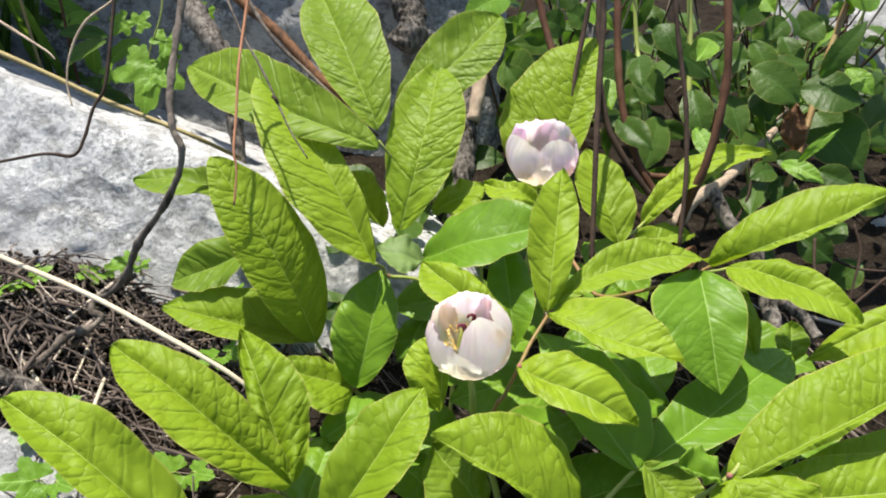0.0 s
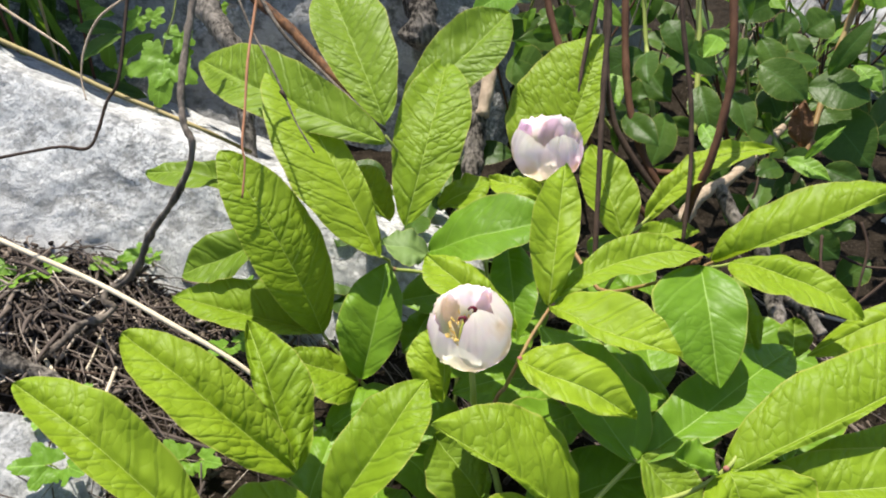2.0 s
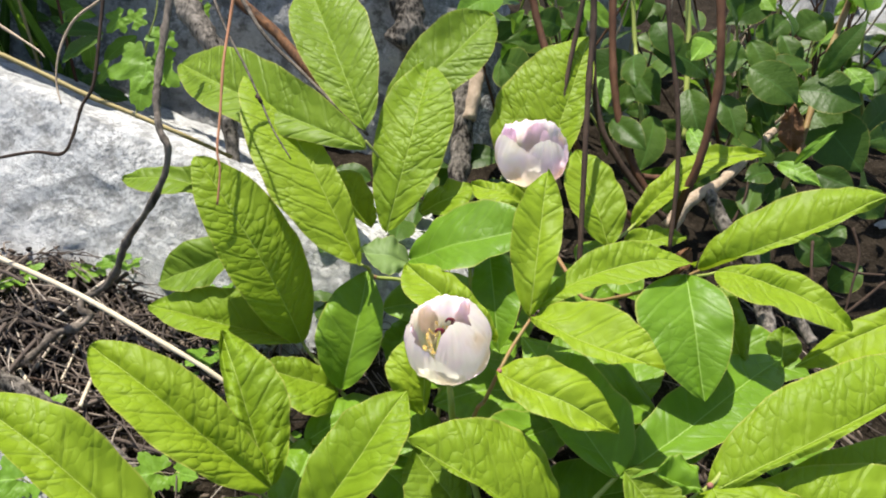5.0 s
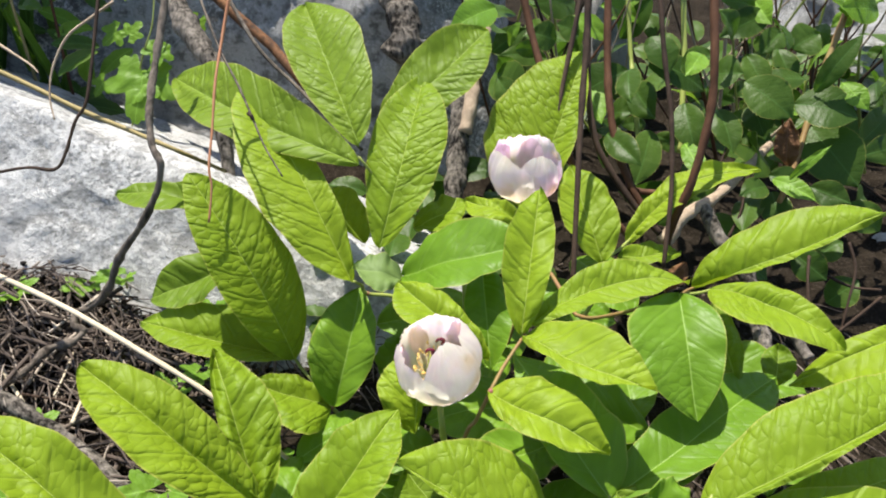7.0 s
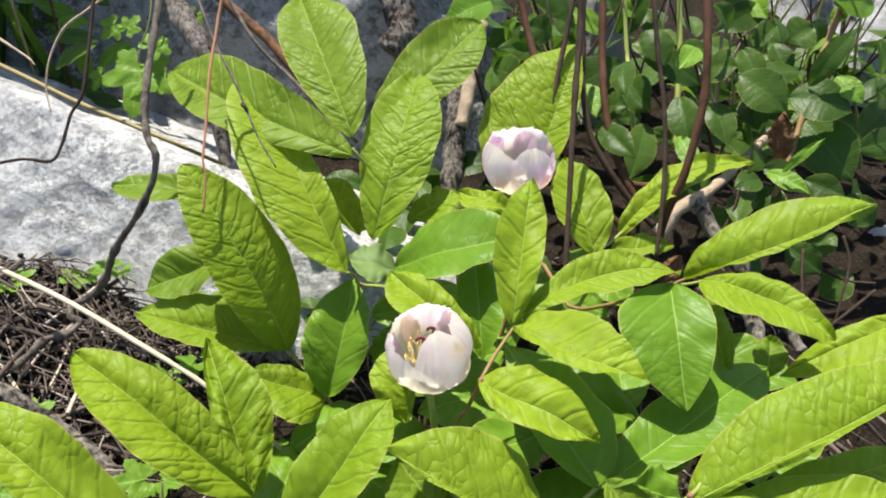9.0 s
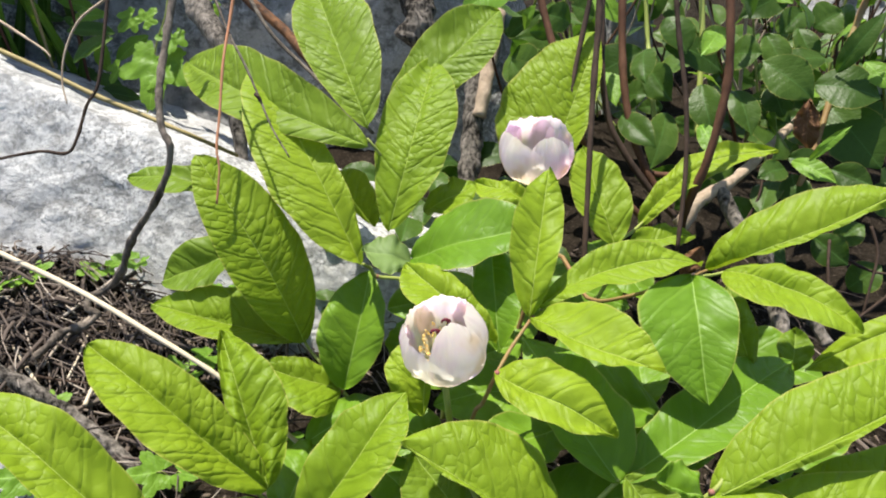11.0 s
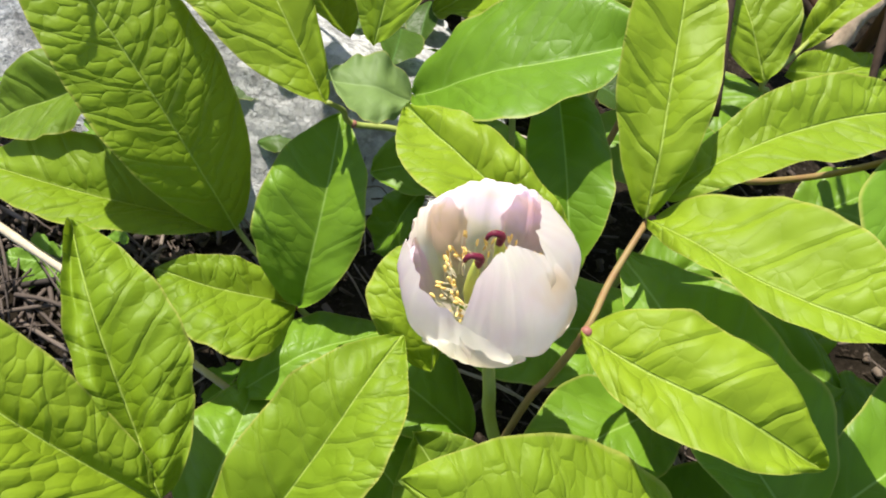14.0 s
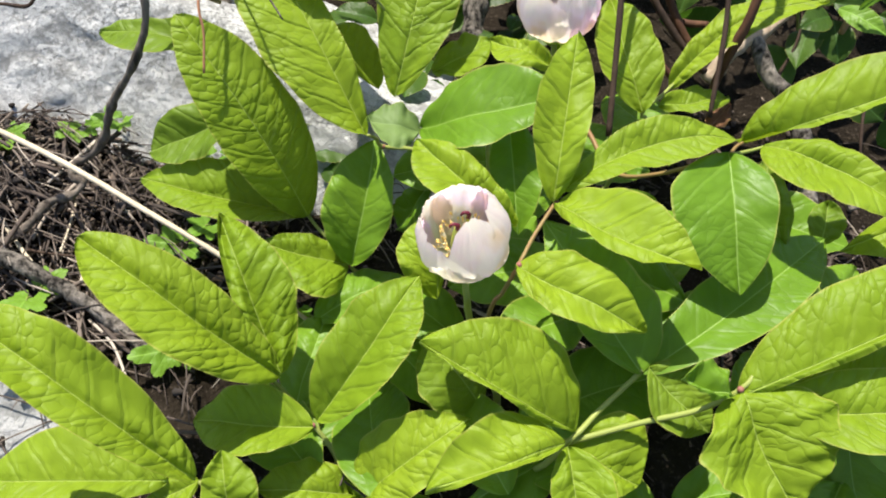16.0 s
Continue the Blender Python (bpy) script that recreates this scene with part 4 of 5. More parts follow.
stick("twig", [(-0.277, 0.331, 0.613), (-0.298, 0.325, 0.6), (-0.319, 0.317, 0.586), (-0.332, 0.303, 0.564), (-0.335, 0.287, 0.542), (-0.33, 0.273, 0.525)], 0.0015, 0.0007, pale_wood, "pale curved dry twig", "twig", 6)
stick("twig", [(-0.42, 0.338, 0.593), (-0.398, 0.327, 0.583), (-0.371, 0.314, 0.571), (-0.353, 0.305, 0.563), (-0.346, 0.3, 0.558)], 0.0016, 0.0007, pale_wood, "pale broken dry twig", "twig", 6)
stick("twig", [(-0.203, 0.448, 0.581), (-0.169, 0.408, 0.542), (-0.132, 0.378, 0.517), (-0.095, 0.340, 0.497), (-0.058, 0.286, 0.489)], 0.0022, 0.0016, grey_vine, "grey weathered dry twig over the leaves", "twig", 6)
stick("branch", [(-0.260, 0.561, 0.569), (-0.217, 0.528, 0.539), (-0.176, 0.499, 0.515), (-0.131, 0.452, 0.484), (-0.083, 0.429, 0.450)], 0.0066, 0.0050, red_bark, "red-brown woody branch with peeling bark", "branch", 12, 0.2, 0.1)
stick("branch", [(-0.320, 0.585, 0.569), (-0.280, 0.534, 0.531), (-0.254, 0.496, 0.511), (-0.228, 0.466, 0.485), (-0.223, 0.425, 0.445), (-0.216, 0.392, 0.398)], 0.0150, 0.0070, bark, "grey weathered broken branch on the outcrop", "branch", 28, 0.32, 0.25, 14)
stick("branch", [(-0.043, 0.664, 0.541), (-0.027, 0.619, 0.511), (-0.022, 0.592, 0.491), (-0.038, 0.578, 0.471)], 0.0200, 0.0170, bark, "short dark knotty stump behind the leaves", "branch", 26, 0.32, 0.25, 14)
stick("branch", [(0.053, 0.525, 0.465), (0.045, 0.484, 0.424), (0.042, 0.448, 0.390), (0.035, 0.413, 0.357), (0.025, 0.362, 0.319)], 0.0130, 0.0110, bark, "dark fissured upright trunk", "branch", 26, 0.32, 0.25, 14)
stick("branch", [(0.076, 0.550, 0.519), (0.065, 0.515, 0.476), (0.058, 0.490, 0.450), (0.051, 0.464, 0.421)], 0.0080, 0.0085, pale_wood, "pale broken dry stick without any bark", "branch", 10, 0.3, 0.1)
stick("branch", [(0.235, 0.252, 0.406), (0.259, 0.268, 0.429), (0.293, 0.287, 0.438), (0.371, 0.362, 0.458)], 0.0075, 0.0045, pale_wood, "pale weathered dead branch", "branch", 10, 0.5, 0.2)
stick("branch", [(0.276, 0.273, 0.435), (0.285, 0.248, 0.418), (0.308, 0.220, 0.396), (0.314, 0.171, 0.361), (0.309, 0.133, 0.341)], 0.0060, 0.0090, bark, "grey fissured dead branch under the shrub", "branch", 26, 0.32, 0.25, 14)
stick("branch", [(0.325, 0.177, 0.369), (0.346, 0.168, 0.356), (0.354, 0.149, 0.346)], 0.0060, 0.0050, bark, "grey fissured dead branch under the shrub", "branch", 26, 0.32, 0.25, 14)
stick("branch", [(-0.405, 0.127, 0.349), (-0.366, 0.112, 0.341), (-0.325, 0.096, 0.327), (-0.282, 0.073, 0.311), (-0.232, 0.043, 0.285)], 0.0075, 0.0050, bark, "grey weathered dead branch in the litter", "branch", 22, 0.4, 0.2, 14)

for line in ([(0.421, 0.252, 0.406), (0.424, 0.232, 0.387), (0.414, 0.210, 0.363), (0.406, 0.193, 0.339)], [(0.386, 0.253, 0.389), (0.379, 0.227, 0.371), (0.377, 0.194, 0.341)],
             [(0.441, 0.205, 0.374), (0.414, 0.193, 0.356), (0.385, 0.178, 0.344)], [(0.403, 0.251, 0.370), (0.428, 0.235, 0.364), (0.456, 0.229, 0.364)], [(0.308, 0.271, 0.398), (0.322, 0.288, 0.423), (0.330, 0.320, 0.450)]):
    stick("twig", line, 0.0017, 0.0011, dark_stem, "thin dark dead twig beneath the shrub", "twig", 6, 0.2, 0.4)

# stems lying in the litter
stick("dry_stalk", [(-0.455, 0.308, 0.325), (-0.426, 0.258, 0.325), (-0.388, 0.187, 0.325)], 0.0032, 0.0026, grey_vine, "thick grey-brown dead stem in the litter", "stem", 8, 0.25, 0.25, group="dry stalks in the litter")
stick("dry_stalk", [(-0.426, 0.291, 0.322), (-0.404, 0.243, 0.322), (-0.378, 0.191, 0.322)], 0.0026, 0.0022, grey_vine, "broken grey-brown dead stem in the litter", "stem", 8, 0.25, 0.25, group="dry stalks in the litter")
stick("dry_stalk", [(-0.5, 0.349, 0.334), (-0.41, 0.274, 0.334), (-0.336, 0.213, 0.334)], 0.0014, 0.0011, grey_vine, "thin pinkish-brown dry stem over the litter", "stem", 8, 0.25, 0.25, group="dry stalks in the litter")
stick("dry_stalk", [(-0.459, 0.344, 0.33), (-0.409, 0.29, 0.33), (-0.38, 0.228, 0.33)], 0.0017, 0.0013, grey_vine, "thin bent grey dead stem in the litter", "stem", 8, 0.25, 0.25, group="dry stalks in the litter")
stick("dry_stalk", [(-0.394, 0.17, 0.326), (-0.365, 0.136, 0.326), (-0.34, 0.108, 0.326)], 0.0019, 0.0016, dry_stalk, "short straw-yellow dry stalk in the litter", "stem", 8, 0.25, 0.25, group="dry stalks in the litter")
stick("dry_stalk", [(-0.302, 0.099, 0.322), (-0.303, 0.116, 0.322), (-0.304, 0.135, 0.322)], 0.0019, 0.0017, dry_stalk, "stub of straw-yellow dry stalk in the soil", "stem", 8, 0.25, 0.25, group="dry stalks in the litter")
stick("dry_stalk", [(-0.33, 0.132, 0.322), (-0.331, 0.158, 0.322), (-0.334, 0.19, 0.322)], 0.001, 0.0008, dry_stalk, "fine pale dry stalk in the litter", "stem", 8, 0.25, 0.25, group="dry stalks in the litter")
stick("dry_stalk", [(-0.361, 0.135, 0.322), (-0.332, 0.129, 0.322), (-0.303, 0.125, 0.322)], 0.0013, 0.001, dark_stem, "thin dark dead twig in the litter", "stem", 8, 0.25, 0.25, group="dry stalks in the litter")

# ---- shrub on the right: upright dark stems and serrated leaves ----
shrub = thing("shrub", (0.229, 0.229, 0.409), "shrub with dark upright stems and toothed green leaves", "shrub")


def shrub_stem(points, r0, r1, mat):
    bm = bmesh.new()
    tube(bm, points, r0 * 0.72, r1 * 0.72, 10, 8, 0.16, 0.3)
    part("stem", bm, mat, shrub)


shrub_stem([(0.095, 0.386, 0.615), (0.104, 0.361, 0.579), (0.115, 0.332, 0.546), (0.127, 0.299, 0.509), (0.144, 0.277, 0.477), (0.168, 0.257, 0.448), (0.202, 0.235, 0.417)], 0.0050, 0.0042, brown_stem)
shrub_stem([(0.148, 0.355, 0.623), (0.140, 0.331, 0.589), (0.131, 0.307, 0.555), (0.123, 0.282, 0.519), (0.124, 0.277, 0.494)], 0.0034, 0.0028, dark_stem)
shrub_stem([(0.134, 0.267, 0.646), (0.133, 0.241, 0.609), (0.129, 0.215, 0.576), (0.126, 0.190, 0.544), (0.123, 0.160, 0.505), (0.119, 0.121, 0.455)], 0.0036, 0.0030, dark_stem)
shrub_stem([(0.161, 0.386, 0.615), (0.159, 0.349, 0.562), (0.159, 0.319, 0.528), (0.164, 0.292, 0.498), (0.178, 0.275, 0.474), (0.202, 0.255, 0.446), (0.226, 0.240, 0.424)], 0.0042, 0.0045, dark_stem)
shrub_stem([(0.182, 0.396, 0.612), (0.181, 0.359, 0.558), (0.182, 0.323, 0.516), (0.189, 0.293, 0.482), (0.201, 0.263, 0.457), (0.221, 0.245, 0.430)], 0.0050, 0.0050, brown_stem)
shrub_stem([(0.195, 0.272, 0.644), (0.199, 0.241, 0.599), (0.204, 0.215, 0.562), (0.205, 0.194, 0.532), (0.203, 0.170, 0.499), (0.197, 0.140, 0.456)], 0.0028, 0.0026, dark_stem)
shrub_stem([(0.233, 0.252, 0.650), (0.233, 0.221, 0.606), (0.233, 0.206, 0.575), (0.227, 0.190, 0.544), (0.219, 0.178, 0.510), (0.211, 0.177, 0.473), (0.216, 0.193, 0.427)], 0.0046, 0.0050, brown_stem)
shrub_stem([(0.284, 0.478, 0.590), (0.285, 0.437, 0.531), (0.279, 0.396, 0.490), (0.272, 0.356, 0.451)], 0.0040, 0.0042, green_stem)
shrub_stem([(0.234, 0.520, 0.579), (0.237, 0.476, 0.517), (0.237, 0.448, 0.495), (0.235, 0.378, 0.447)], 0.0034, 0.0036, green_stem)
shrub_stem([(0.445, 0.427, 0.586), (0.408, 0.372, 0.524), (0.389, 0.336, 0.491), (0.370, 0.302, 0.460), (0.356, 0.283, 0.432)], 0.0044, 0.0040, red_stem)
shrub_stem([(0.191, 0.284, 0.452), (0.210, 0.272, 0.452), (0.226, 0.263, 0.456)], 0.0040, 0.0040, brown_stem)


def shrub_leaf(base, tip, face, half, mat=None, **more):
    bm = bmesh.new()
    blade(bm, base, tip, face, half, half, teeth=0.07, nu=30, nv=8, gap=0.006, pucker=0.6, blunt=0.9, wave=0.35, **more)
    part("leaf", bm, mat or weed_leaf_skin, shrub)


shrub_leaf((0.197, 0.380, 0.484), (0.216, 0.363, 0.492), (-0.003, -0.731, 0.683), 0.0176, fold=12)
shrub_leaf((0.236, 0.408, 0.558), (0.253, 0.378, 0.531), (0.159, -0.807, 0.569), 0.0198, fold=8)
shrub_leaf((0.180, 0.313, 0.493), (0.204, 0.265, 0.484), (-0.281, -0.736, 0.616), 0.0138, fold=11)
shrub_leaf((0.270, 0.368, 0.502), (0.277, 0.324, 0.467), (-0.439, -0.594, 0.674), 0.0172, fold=13)
shrub_leaf((0.254, 0.351, 0.547), (0.276, 0.325, 0.570), (-0.238, -0.745, 0.623), 0.0138, fold=11)
shrub_leaf((0.291, 0.365, 0.533), (0.314, 0.341, 0.545), (-0.128, -0.717, 0.685), 0.0193, fold=8)
shrub_leaf((0.297, 0.346, 0.505), (0.306, 0.303, 0.477), (-0.049, -0.723, 0.690), 0.0154, fold=9)
shrub_leaf((0.306, 0.368, 0.571), (0.283, 0.360, 0.601), (0.092, -0.647, 0.757), 0.0138, fold=14)
shrub_leaf((0.328, 0.378, 0.551), (0.341, 0.348, 0.522), (-0.006, -0.748, 0.664), 0.0154, fold=7)
shrub_leaf((0.317, 0.343, 0.536), (0.358, 0.308, 0.513), (-0.299, -0.697, 0.651), 0.0213, fold=9)
shrub_leaf((0.342, 0.368, 0.502), (0.346, 0.326, 0.481), (-0.393, -0.673, 0.627), 0.0159, fold=10)
shrub_leaf((0.366, 0.330, 0.518), (0.419, 0.303, 0.515), (-0.040, -0.664, 0.747), 0.0238, fold=9)
shrub_leaf((0.392, 0.336, 0.491), (0.427, 0.278, 0.454), (-0.462, -0.639, 0.614), 0.0283, fold=8)
shrub_leaf((0.382, 0.283, 0.451), (0.412, 0.257, 0.447), (-0.646, -0.470, 0.602), 0.0138, fold=10)
shrub_leaf((0.329, 0.266, 0.461), (0.297, 0.249, 0.461), (-0.124, -0.581, 0.804), 0.0122, fold=14)
shrub_leaf((0.326, 0.253, 0.477), (0.355, 0.220, 0.472), (-0.221, -0.639, 0.737), 0.0095, fresh_leaf_skin, fold=13)
shrub_leaf((0.332, 0.235, 0.486), (0.358, 0.230, 0.523), (-0.462, -0.630, 0.625), 0.0046, fresh_leaf_skin, fold=9)
shrub_leaf((0.336, 0.281, 0.465), (0.366, 0.271, 0.461), (-0.524, -0.506, 0.685), 0.0124, fold=14)
shrub_leaf((0.353, 0.298, 0.437), (0.355, 0.264, 0.412), (-0.368, -0.555, 0.746), 0.0154, fold=7)
shrub_leaf((0.345, 0.312, 0.422), (0.317, 0.263, 0.409), (-0.590, -0.547, 0.594), 0.0159, fold=7)
shrub_leaf((0.382, 0.327, 0.531), (0.413, 0.330, 0.589), (-0.388, -0.692, 0.609), 0.0111, fold=17)
shrub_leaf((0.409, 0.333, 0.539), (0.427, 0.304, 0.523), (-0.374, -0.603, 0.705), 0.0111, fresh_leaf_skin, fold=9)
shrub_leaf((0.375, 0.381, 0.556), (0.400, 0.384, 0.572), (-0.055, -0.677, 0.734), 0.0193, fold=12)
shrub_leaf((0.368, 0.401, 0.549), (0.380, 0.369, 0.520), (-0.135, -0.686, 0.715), 0.0132, fold=17)
shrub_leaf((0.322, 0.355, 0.483), (0.355, 0.332, 0.478), (-0.428, -0.598, 0.678), 0.0172, fold=8)
shrub_leaf((0.182, 0.407, 0.523), (0.170, 0.356, 0.501), (0.030, -0.674, 0.738), 0.0136, fold=18)
shrub_leaf((0.141, 0.424, 0.547), (0.111, 0.420, 0.558), (-0.113, -0.819, 0.562), 0.0163, fold=12)
shrub_leaf((0.132, 0.385, 0.526), (0.165, 0.383, 0.535), (0.141, -0.719, 0.680), 0.0106, fresh_leaf_skin, fold=11)
shrub_leaf((0.083, 0.481, 0.489), (0.118, 0.439, 0.479), (-0.396, -0.740, 0.543), 0.0253, fold=17)
shrub_leaf((0.056, 0.397, 0.579), (0.033, 0.378, 0.579), (-0.386, -0.720, 0.577), 0.0142, fresh_leaf_skin, fold=7)
shrub_leaf((0.071, 0.384, 0.594), (0.024, 0.342, 0.585), (0.148, -0.736, 0.661), 0.0163, fresh_leaf_skin, fold=12)
shrub_leaf((0.167, 0.378, 0.516), (0.178, 0.330, 0.495), (-0.025, -0.635, 0.772), 0.0132, fresh_leaf_skin, fold=11)
shrub_leaf((0.229, 0.416, 0.501), (0.243, 0.365, 0.485), (-0.600, -0.633, 0.489), 0.0194, fold=18)
shrub_leaf((0.241, 0.370, 0.470), (0.219, 0.320, 0.431), (0.084, -0.736, 0.672), 0.0176, fold=9)
shrub_leaf((0.277, 0.350, 0.441), (0.301, 0.314, 0.414), (0.101, -0.672, 0.734), 0.0176, fold=7)
shrub_leaf((0.299, 0.302, 0.408), (0.324, 0.272, 0.380), (-0.433, -0.507, 0.745), 0.0172, fold=8)
shrub_leaf((0.313, 0.259, 0.382), (0.341, 0.235, 0.372), (-0.007, -0.527, 0.850), 0.0154, fold=10)
shrub_leaf((0.375, 0.263, 0.386), (0.402, 0.236, 0.371), (-0.621, -0.465, 0.631), 0.0167, fold=11)
shrub_leaf((0.397, 0.259, 0.381), (0.421, 0.262, 0.400), (-0.561, -0.408, 0.720), 0.0167, fold=16)
shrub_leaf((0.431, 0.291, 0.427), (0.461, 0.270, 0.407), (-0.548, -0.544, 0.635), 0.0167, fold=9)
shrub_leaf((0.419, 0.249, 0.332), (0.448, 0.254, 0.357), (0.027, -0.483, 0.875), 0.0172, fold=12)
shrub_leaf((0.371, 0.360, 0.455), (0.387, 0.326, 0.453), (-0.045, -0.584, 0.811), 0.0176, fold=7)
shrub_leaf((0.259, 0.319, 0.572), (0.234, 0.280, 0.566), (0.025, -0.664, 0.747), 0.0107, fresh_leaf_skin, fold=10)
shrub_leaf((0.243, 0.272, 0.504), (0.252, 0.228, 0.488), (-0.333, -0.619, 0.711), 0.0095, fresh_leaf_skin, fold=7)
shrub_leaf((0.169, 0.447, 0.546), (0.143, 0.444, 0.559), (-0.127, -0.694, 0.708), 0.0153, fold=9)
shrub_leaf((0.383, 0.431, 0.557), (0.357, 0.411, 0.539), (-0.144, -0.758, 0.636), 0.0149, fold=17)


# deeper leaves that fill the shade between the stems
random.seed(5)
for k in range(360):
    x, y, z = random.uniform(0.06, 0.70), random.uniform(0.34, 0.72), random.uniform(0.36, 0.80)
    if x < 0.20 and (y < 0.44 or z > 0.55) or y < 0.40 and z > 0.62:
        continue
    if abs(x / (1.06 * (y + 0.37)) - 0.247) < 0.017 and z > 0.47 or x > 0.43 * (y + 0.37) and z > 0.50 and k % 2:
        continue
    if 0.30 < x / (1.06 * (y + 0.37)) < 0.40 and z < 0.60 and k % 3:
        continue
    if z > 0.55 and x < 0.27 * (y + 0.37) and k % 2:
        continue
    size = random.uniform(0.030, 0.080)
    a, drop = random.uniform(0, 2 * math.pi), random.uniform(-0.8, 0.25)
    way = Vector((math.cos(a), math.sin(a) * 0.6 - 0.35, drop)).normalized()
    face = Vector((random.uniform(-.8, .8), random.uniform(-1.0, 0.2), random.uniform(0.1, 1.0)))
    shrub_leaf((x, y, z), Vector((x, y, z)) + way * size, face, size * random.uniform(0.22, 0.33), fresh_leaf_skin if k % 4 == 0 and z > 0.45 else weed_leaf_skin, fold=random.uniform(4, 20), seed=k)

for k in range(56):                                    # thin side twigs and dead shoots among the stems
    foot = Vector((random.uniform(0.10, 0.66), random.uniform(0.46, 0.78), random.uniform(0.28, 0.40)))
    top = foot + Vector((random.uniform(-.16, .16), random.uniform(-.10, .10), random.uniform(.12, .42)))
    bend = (foot + top) / 2 + Vector((random.uniform(-.03, .03), random.uniform(-.03, .03), 0))
    bm = bmesh.new()
    tube(bm, [foot, bend, top], random.uniform(0.0012, 0.0026), 0.0009, 6, 6, 0.15, 0.3)
    part("shoot", bm, (dark_stem, brown_stem, pale_wood, green_stem)[k % 4], shrub)

# ---- weeds on the left ----
def lobed_leaf(plant, base, tip, face, seed=0):
    """A broad leaf with three main and two small shallow lobes, toothed all round."""
    bm = bmesh.new()
    base, tip, n = Vector(base), Vector(tip), Vector(face).normalized()
    ax = tip - base
    size = ax.length
    ax.normalize()
    n = (n - ax * n.dot(ax)).normalized()
    side = n.cross(ax)
    uvl = bm.loops.layers.uv.verify()
    flat, rings, around = {}, [], 84
    for i in range(8):
        ring = []
        for k in range(around + 1):
            th = radians(-158 + 316 * k / around)
            out = 0.52
            for way, long in ((0, 1.0), (62, 0.80), (-62, 0.80), (125, 0.62), (-125, 0.62)):
                out = max(out, long * math.exp(-((th - radians(way)) / 0.54) ** 2) ** 0.75)
            out *= 1 - 0.06 * (k % 4 == 0) + 0.05 * noise.noise(Vector((k * 0.3, seed, size * 90)))
            s = (i + 0.15) / 7.15 * out * 0.92
            x, y = math.cos(th) * s, math.sin(th) * s
            z = 0.10 * s * s - 0.22 * s ** 3 + 0.05 * noise.noise(Vector((x * 5, y * 5, seed + size * 50)))
            vert = bm.verts.new(base + (ax * x + side * y + n * z) * size)
            flat[vert] = (x * size, y * size)
            ring.append(vert)
        rings.append(ring)
    for p, q in zip(rings, rings[1:]):
        for k in range(around):
            f = bm.faces.new((p[k], q[k], q[k + 1], p[k + 1]))
            for lo in f.loops:
                lo[uvl].uv = flat[lo.vert]
    bm.faces.new(rings[0])
    part("leaf", bm, fresh_leaf_skin, plant)


weeds = thing("climbing_weed", (-0.373, 0.526, 0.406), "climbing weed with bright lobed toothed leaves", "weed")
for b, t, n in (((-0.331, 0.506, 0.494), (-0.338, 0.461, 0.451), (0.1, -0.7, 0.6)), ((-0.325, 0.502, 0.489), (-0.341, 0.477, 0.472), (0, -0.6, 0.8)),
                   ((-0.386, 0.523, 0.480), (-0.398, 0.512, 0.464), (0, -0.6, 0.8)), ((-0.313, 0.524, 0.521), (-0.313, 0.499, 0.506), (0.3, -0.8, 0.4)), ((-0.371, 0.559, 0.530), (-0.389, 0.547, 0.515), (0, -0.7, 0.6)),
                   ((-0.354, 0.556, 0.528), (-0.340, 0.567, 0.542), (0, -0.7, 0.6)), ((-0.267, 0.544, 0.549), (-0.277, 0.533, 0.533), (0, -0.6, 0.8))):
    lobed_leaf(weeds, Vector(b) - Vector((0, 0, 0.022)), Vector(t) - Vector((0, 0, 0.022)), n)
bm = bmesh.new()
tube(bm, [(-0.373, 0.481, 0.342), (-0.353, 0.509, 0.422), (-0.332, 0.515, 0.488), (-0.316, 0.528, 0.526), (-0.313, 0.554, 0.564)], 0.0012, 0.0009, 6)
part("stem", bm, green_stem, weeds)


def seedling(at, size, label):
    at = Vector(at)
    at.z = max(at.z, ground_height(at.x, at.y) + 0.016)
    plant = thing("weed_seedling", at, label, "weed", "weed seedlings")
    for k in range(2):
        a = -2.4 + k * 2.2 + 0.9 * math.sin(at.x * 90)
        way = Vector((math.cos(a), math.sin(a), 0.35)) * size
        bm = bmesh.new()
        tube(bm, [at - Vector((0, 0, 0.015)), at + way * 0.25, at + way * 0.45], 0.0007, 0.0005, 5, 3)
        part("stem", bm, green_stem, plant)
        lobed_leaf(plant, at + way * 0.4, at + way * (1.5 - 0.3 * k), (way.x * -4, way.y * -4 - 0.5, 1), seed=k)


for p, s in (((-0.347, 0.277, 0.338), 0.020), ((-0.306, 0.273, 0.350), 0.018), ((-0.408, 0.250, 0.299), 0.021), ((-0.431, 0.231, 0.272), 0.025), ((-0.235, 0.159, 0.294), 0.024), ((-0.213, 0.041, 0.244), 0.026), ((-0.338, 0.088, 0.322), 0.026), ((-0.309, 0.021, 0.325), 0.026), ((-0.211, 0.238, 0.336), 0.022), ((-0.108, 0.076, 0.296), 0.02), ((-0.206, 0.167, 0.320), 0.02)):
    seedling(p, s, "small bright green weed seedling in the litter")

# grass and dark leaves in the corner behind the boulder
tuft = thing("grass_tuft", (-0.525, 0.575, 0.415), "tuft of broad dark green grass leaves", "grass")
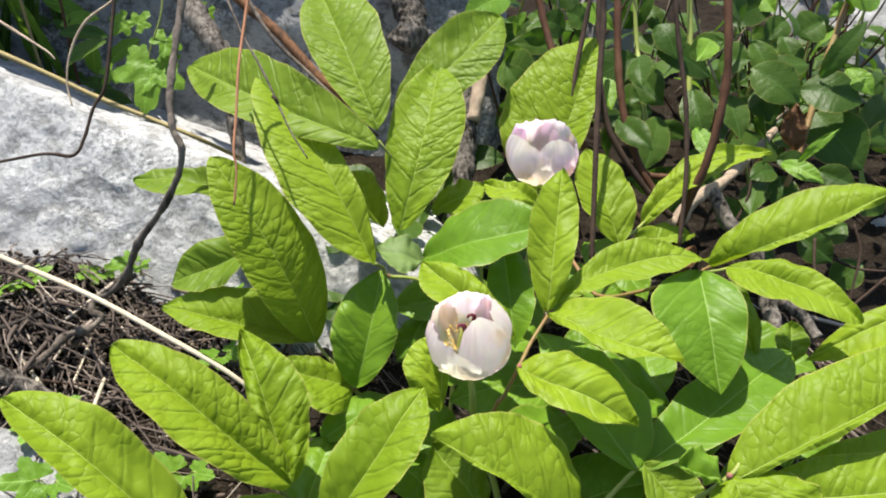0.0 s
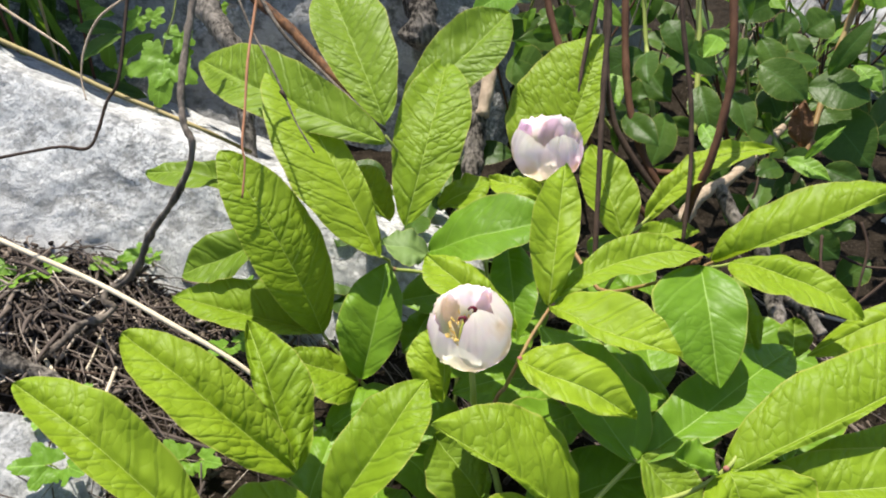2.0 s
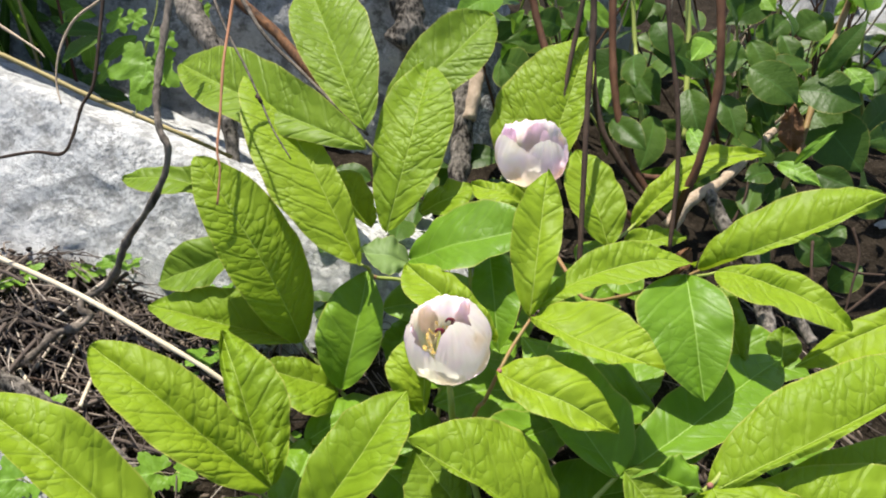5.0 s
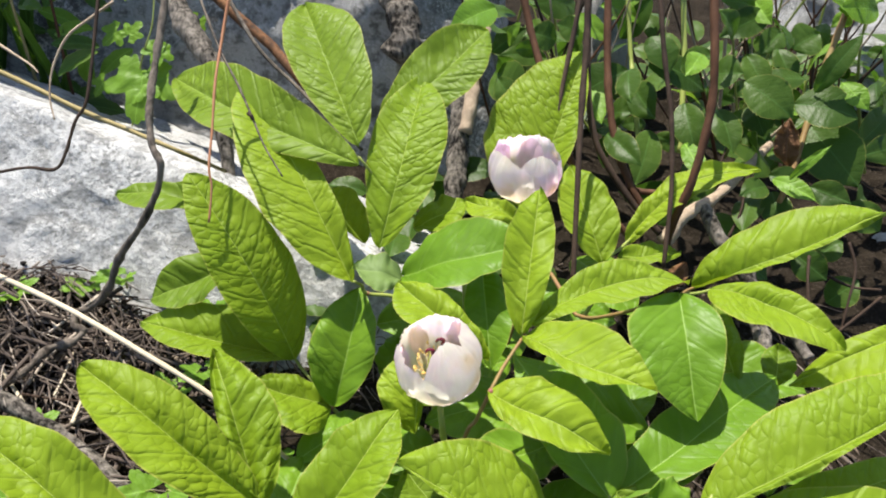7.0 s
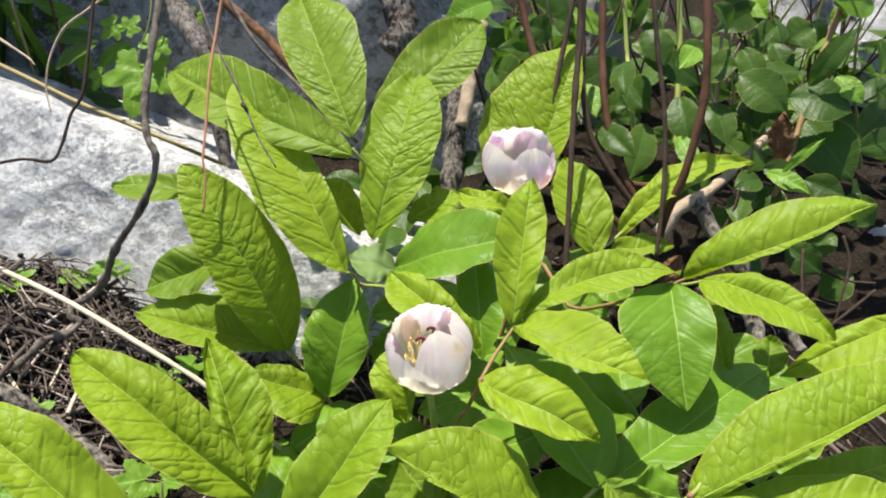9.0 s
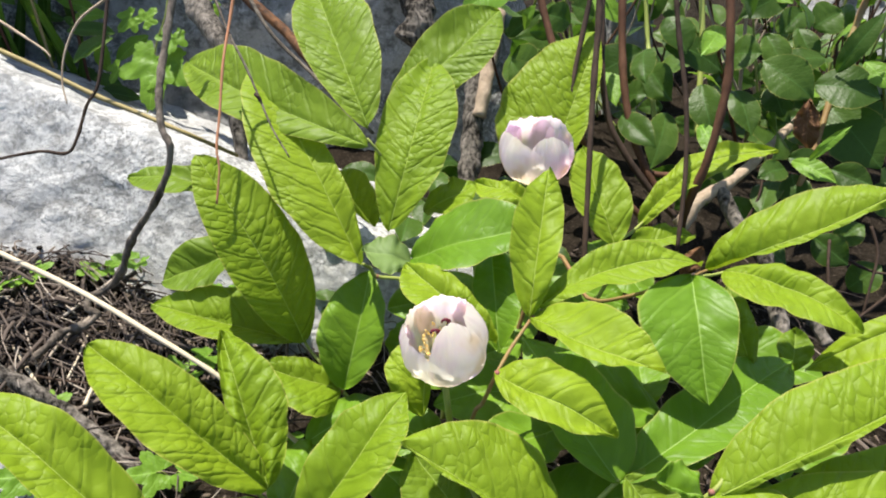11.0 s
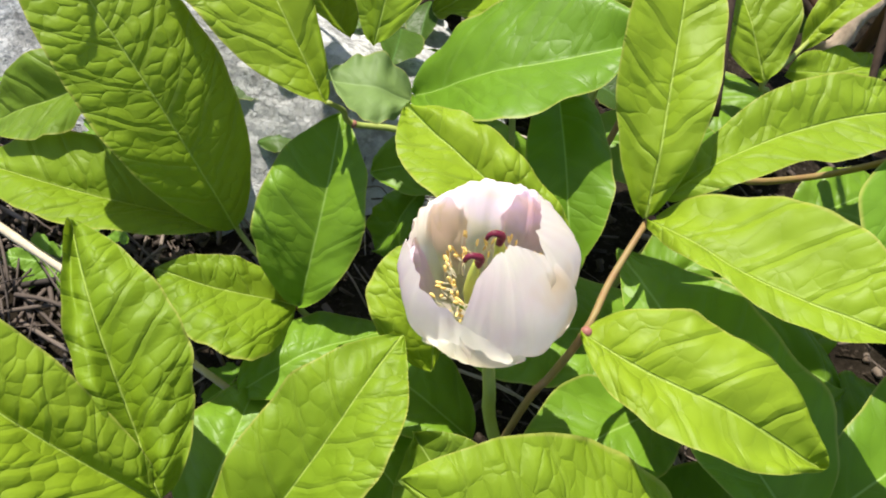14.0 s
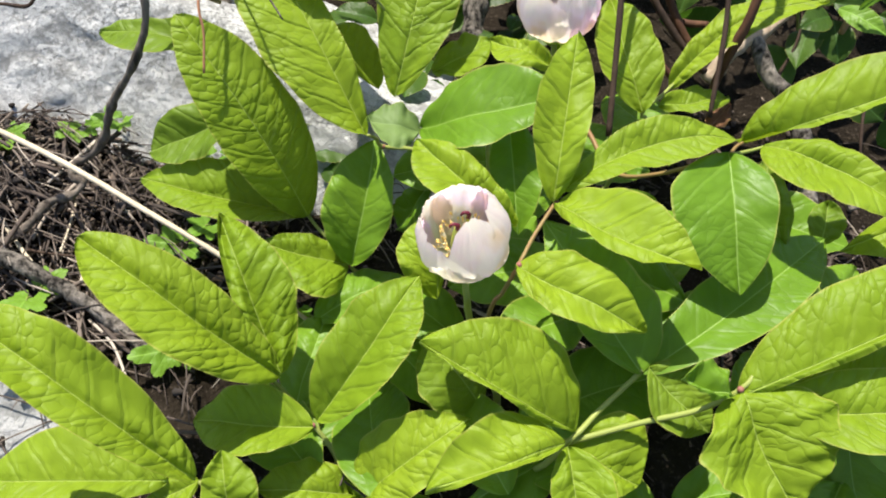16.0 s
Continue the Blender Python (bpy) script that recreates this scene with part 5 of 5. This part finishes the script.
for k in range(46):
    base = Vector((-0.536, 0.573, 0.377)) + Vector((random.uniform(-.24, .08), random.uniform(0.02, .14), random.uniform(-.08, -.02)))
    tip = base + Vector((random.uniform(-.07, .07), random.uniform(-.10, .05), random.uniform(.10, .26)))
    bm = bmesh.new()
    w = random.uniform(0.004, 0.011)
    blade(bm, base, tip, (random.uniform(-.5, .5), -0.8, 0.4), w, w, widest=0.45, fold=12, arch=random.uniform(-.05, .12), nu=14, nv=6, pucker=0.2)
    part("blade", bm, weed_leaf_skin if k % 7 else fresh_leaf_skin, tuft)

# nettle-like weeds in the dark gap behind the boulder
nettles = thing("nettle_clump", (-0.515, 0.519, 0.370), "dark green weeds with narrow toothed leaves behind the boulder, unseen shading leaves added above", "weed")
random.seed(21)
for k in range(70):
    at = Vector((-0.495, 0.572, 0.462)) + Vector((random.uniform(-.20, .13), random.uniform(-.06, .10), random.uniform(-.10, .13)))
    a, size = random.uniform(0, 2 * math.pi), random.uniform(0.03, 0.06)
    tip = at + Vector((math.cos(a), math.sin(a) * 0.5 - 0.3, random.uniform(-0.9, 0.2))).normalized() * size
    bm = bmesh.new()
    blade(bm, at, tip, (random.uniform(-.4, .4), -0.6, 0.7), size * 0.2, size * 0.2, teeth=0.12, nu=22, nv=8, gap=0.007, pucker=0.5, wave=0.4, seed=k)
    part("leaf", bm, fresh_leaf_skin if k % 9 == 0 else weed_leaf_skin, nettles)
for k in range(7):
    foot = Vector((-0.507, 0.523, 0.376)) + Vector((random.uniform(-.18, .14), random.uniform(-.02, .08), -0.06))
    bm = bmesh.new()
    tube(bm, [foot, foot + Vector((random.uniform(-.02, .02), 0, 0.12)), foot + Vector((random.uniform(-.04, .04), 0.01, 0.30))], 0.0024, 0.0016, 7)
    part("stem", bm, tan_stalk if k % 2 else brown_stem, nettles)

for k in range(90):                                    # unseen loose leaves added overhead to throw shade on this corner
    at = Vector((random.uniform(-.76, -.41), random.uniform(0.54, .76), random.uniform(.70, .82)))
    a, size = random.uniform(0, 2 * math.pi), random.uniform(0.05, 0.085)
    bm = bmesh.new()
    blade(bm, at, at + Vector((math.cos(a), math.sin(a), random.uniform(-.5, .2))) * size, (random.uniform(-.4, .4), random.uniform(-.4, .4), 1), size * 0.3, size * 0.3, teeth=0.12, nu=18, nv=8, gap=0.007, pucker=0.5, seed=k)
    part("leaf", bm, weed_leaf_skin, nettles)

# dry leaves caught under the shrub
for base, tip, face, half in (((0.350, 0.300, 0.517), (0.360, 0.296, 0.468), (-0.5, -0.8, 0.3), 0.013), ((0.352, 0.300, 0.378), (0.333, 0.288, 0.352), (0.3, -0.6, 0.7), 0.012), ((0.268, 0.262, 0.372), (0.244, 0.240, 0.352), (-0.2, -0.5, 0.8), 0.011)):
    bm = bmesh.new()
    blade(bm, base, tip, face, half, half, fold=34, arch=0.18, wave=2.0, nu=26, nv=12, gap=0.008, pucker=0.6)
    alone("dry_leaf", bm, dry_leaf_skin, "curled red-brown dry leaf caught under the shrub", "leaf", group="dry leaves under the shrub")

# ---- litter ----
bm = bmesh.new()
bd = bmesh.new()
corner = Vector((-0.408, 0.233, 0.310))
for k in range(1300):
    p = corner + Vector((random.gauss(0.02, 0.13), random.gauss(0, 0.10), 0))
    if k % 2 == 0:
        p = Vector((random.uniform(-0.35, 0.45), random.uniform(-0.22, 0.40), 0))
    p.z = ground_height(p.x, p.y) + random.uniform(0.001, 0.022)
    a, length = random.gauss(-0.9, 0.7), random.uniform(0.015, 0.10)
    d = Vector((math.cos(a), math.sin(a), random.uniform(-.2, .2))) * length
    q = p + d * 0.5 + Vector((random.uniform(-.004, .004), random.uniform(-.004, .004), random.uniform(0, .006)))
    r = random.uniform(0.0004, 0.0011) if k % 7 else random.uniform(0.0012, 0.0026)
    if max(p.y, p.y + d.y) < 0.31:
        tube(bd if k % 5 < 2 else bm, [p, q, p + d], r, r * 0.7, 5, 3)
for k in range(300):                                   # longer straws lying over one another
    p = corner + Vector((random.gauss(-0.01, 0.11), random.gauss(-0.03, 0.09), 0))
    a, length = random.gauss(-0.75, 0.55), random.uniform(0.04, 0.15)
    if k % 6 == 0:
        a -= 1.0
    d = Vector((math.cos(a), math.sin(a), random.uniform(-.06, .06))) * length
    p -= d / 2
    p.z = ground_height(p.x + d.x / 2, p.y + d.y / 2) + random.uniform(0.003, 0.020)
    q = p + d * 0.5 + Vector((random.uniform(-.005, .005), random.uniform(-.005, .005), random.uniform(-.003, .006)))
    r = random.uniform(0.0006, 0.0016) if k % 6 else random.uniform(0.0018, 0.0032)
    if max(p.y, p.y + d.y) < 0.31:
        tube(bm, [p, q, p + d], r, r * 0.75, 6, 4, 0.12)
alone("dry_litter", bm, straw, "dry straw-coloured stems and needles on the soil", "litter", kind="stuff")
alone("dark_litter", bd, dark_twig, "dark rotting twigs on the soil", "litter", kind="stuff")

bm = bmesh.new()
for k in range(5200):
    p = Vector((random.uniform(-0.50, 0.40), random.uniform(-0.22, 0.36), 0))
    if k > 2200:                                       # loose humus along the foot of the boulder
        p = Vector((random.uniform(-0.60, -0.16), 0.24 + random.gauss(0, 0.05), 0))
    p.z = ground_height(p.x, p.y) + random.uniform(-0.001, 0.004) + (random.uniform(0, 0.012) if k > 2200 else 0)
    a, length = random.uniform(0, 2 * math.pi), random.uniform(0.003, 0.012)
    d = Vector((math.cos(a), math.sin(a), random.uniform(-.3, .5))) * length
    r = random.uniform(0.0008, 0.0030)
    tube(bm, [p, p + d], r, r * random.uniform(0.3, 0.9), 5, 1, 0.5)
alone("soil_crumbs", bm, crumb_soil, "crumbs of dark earth and bits of bark", "soil", kind="stuff")
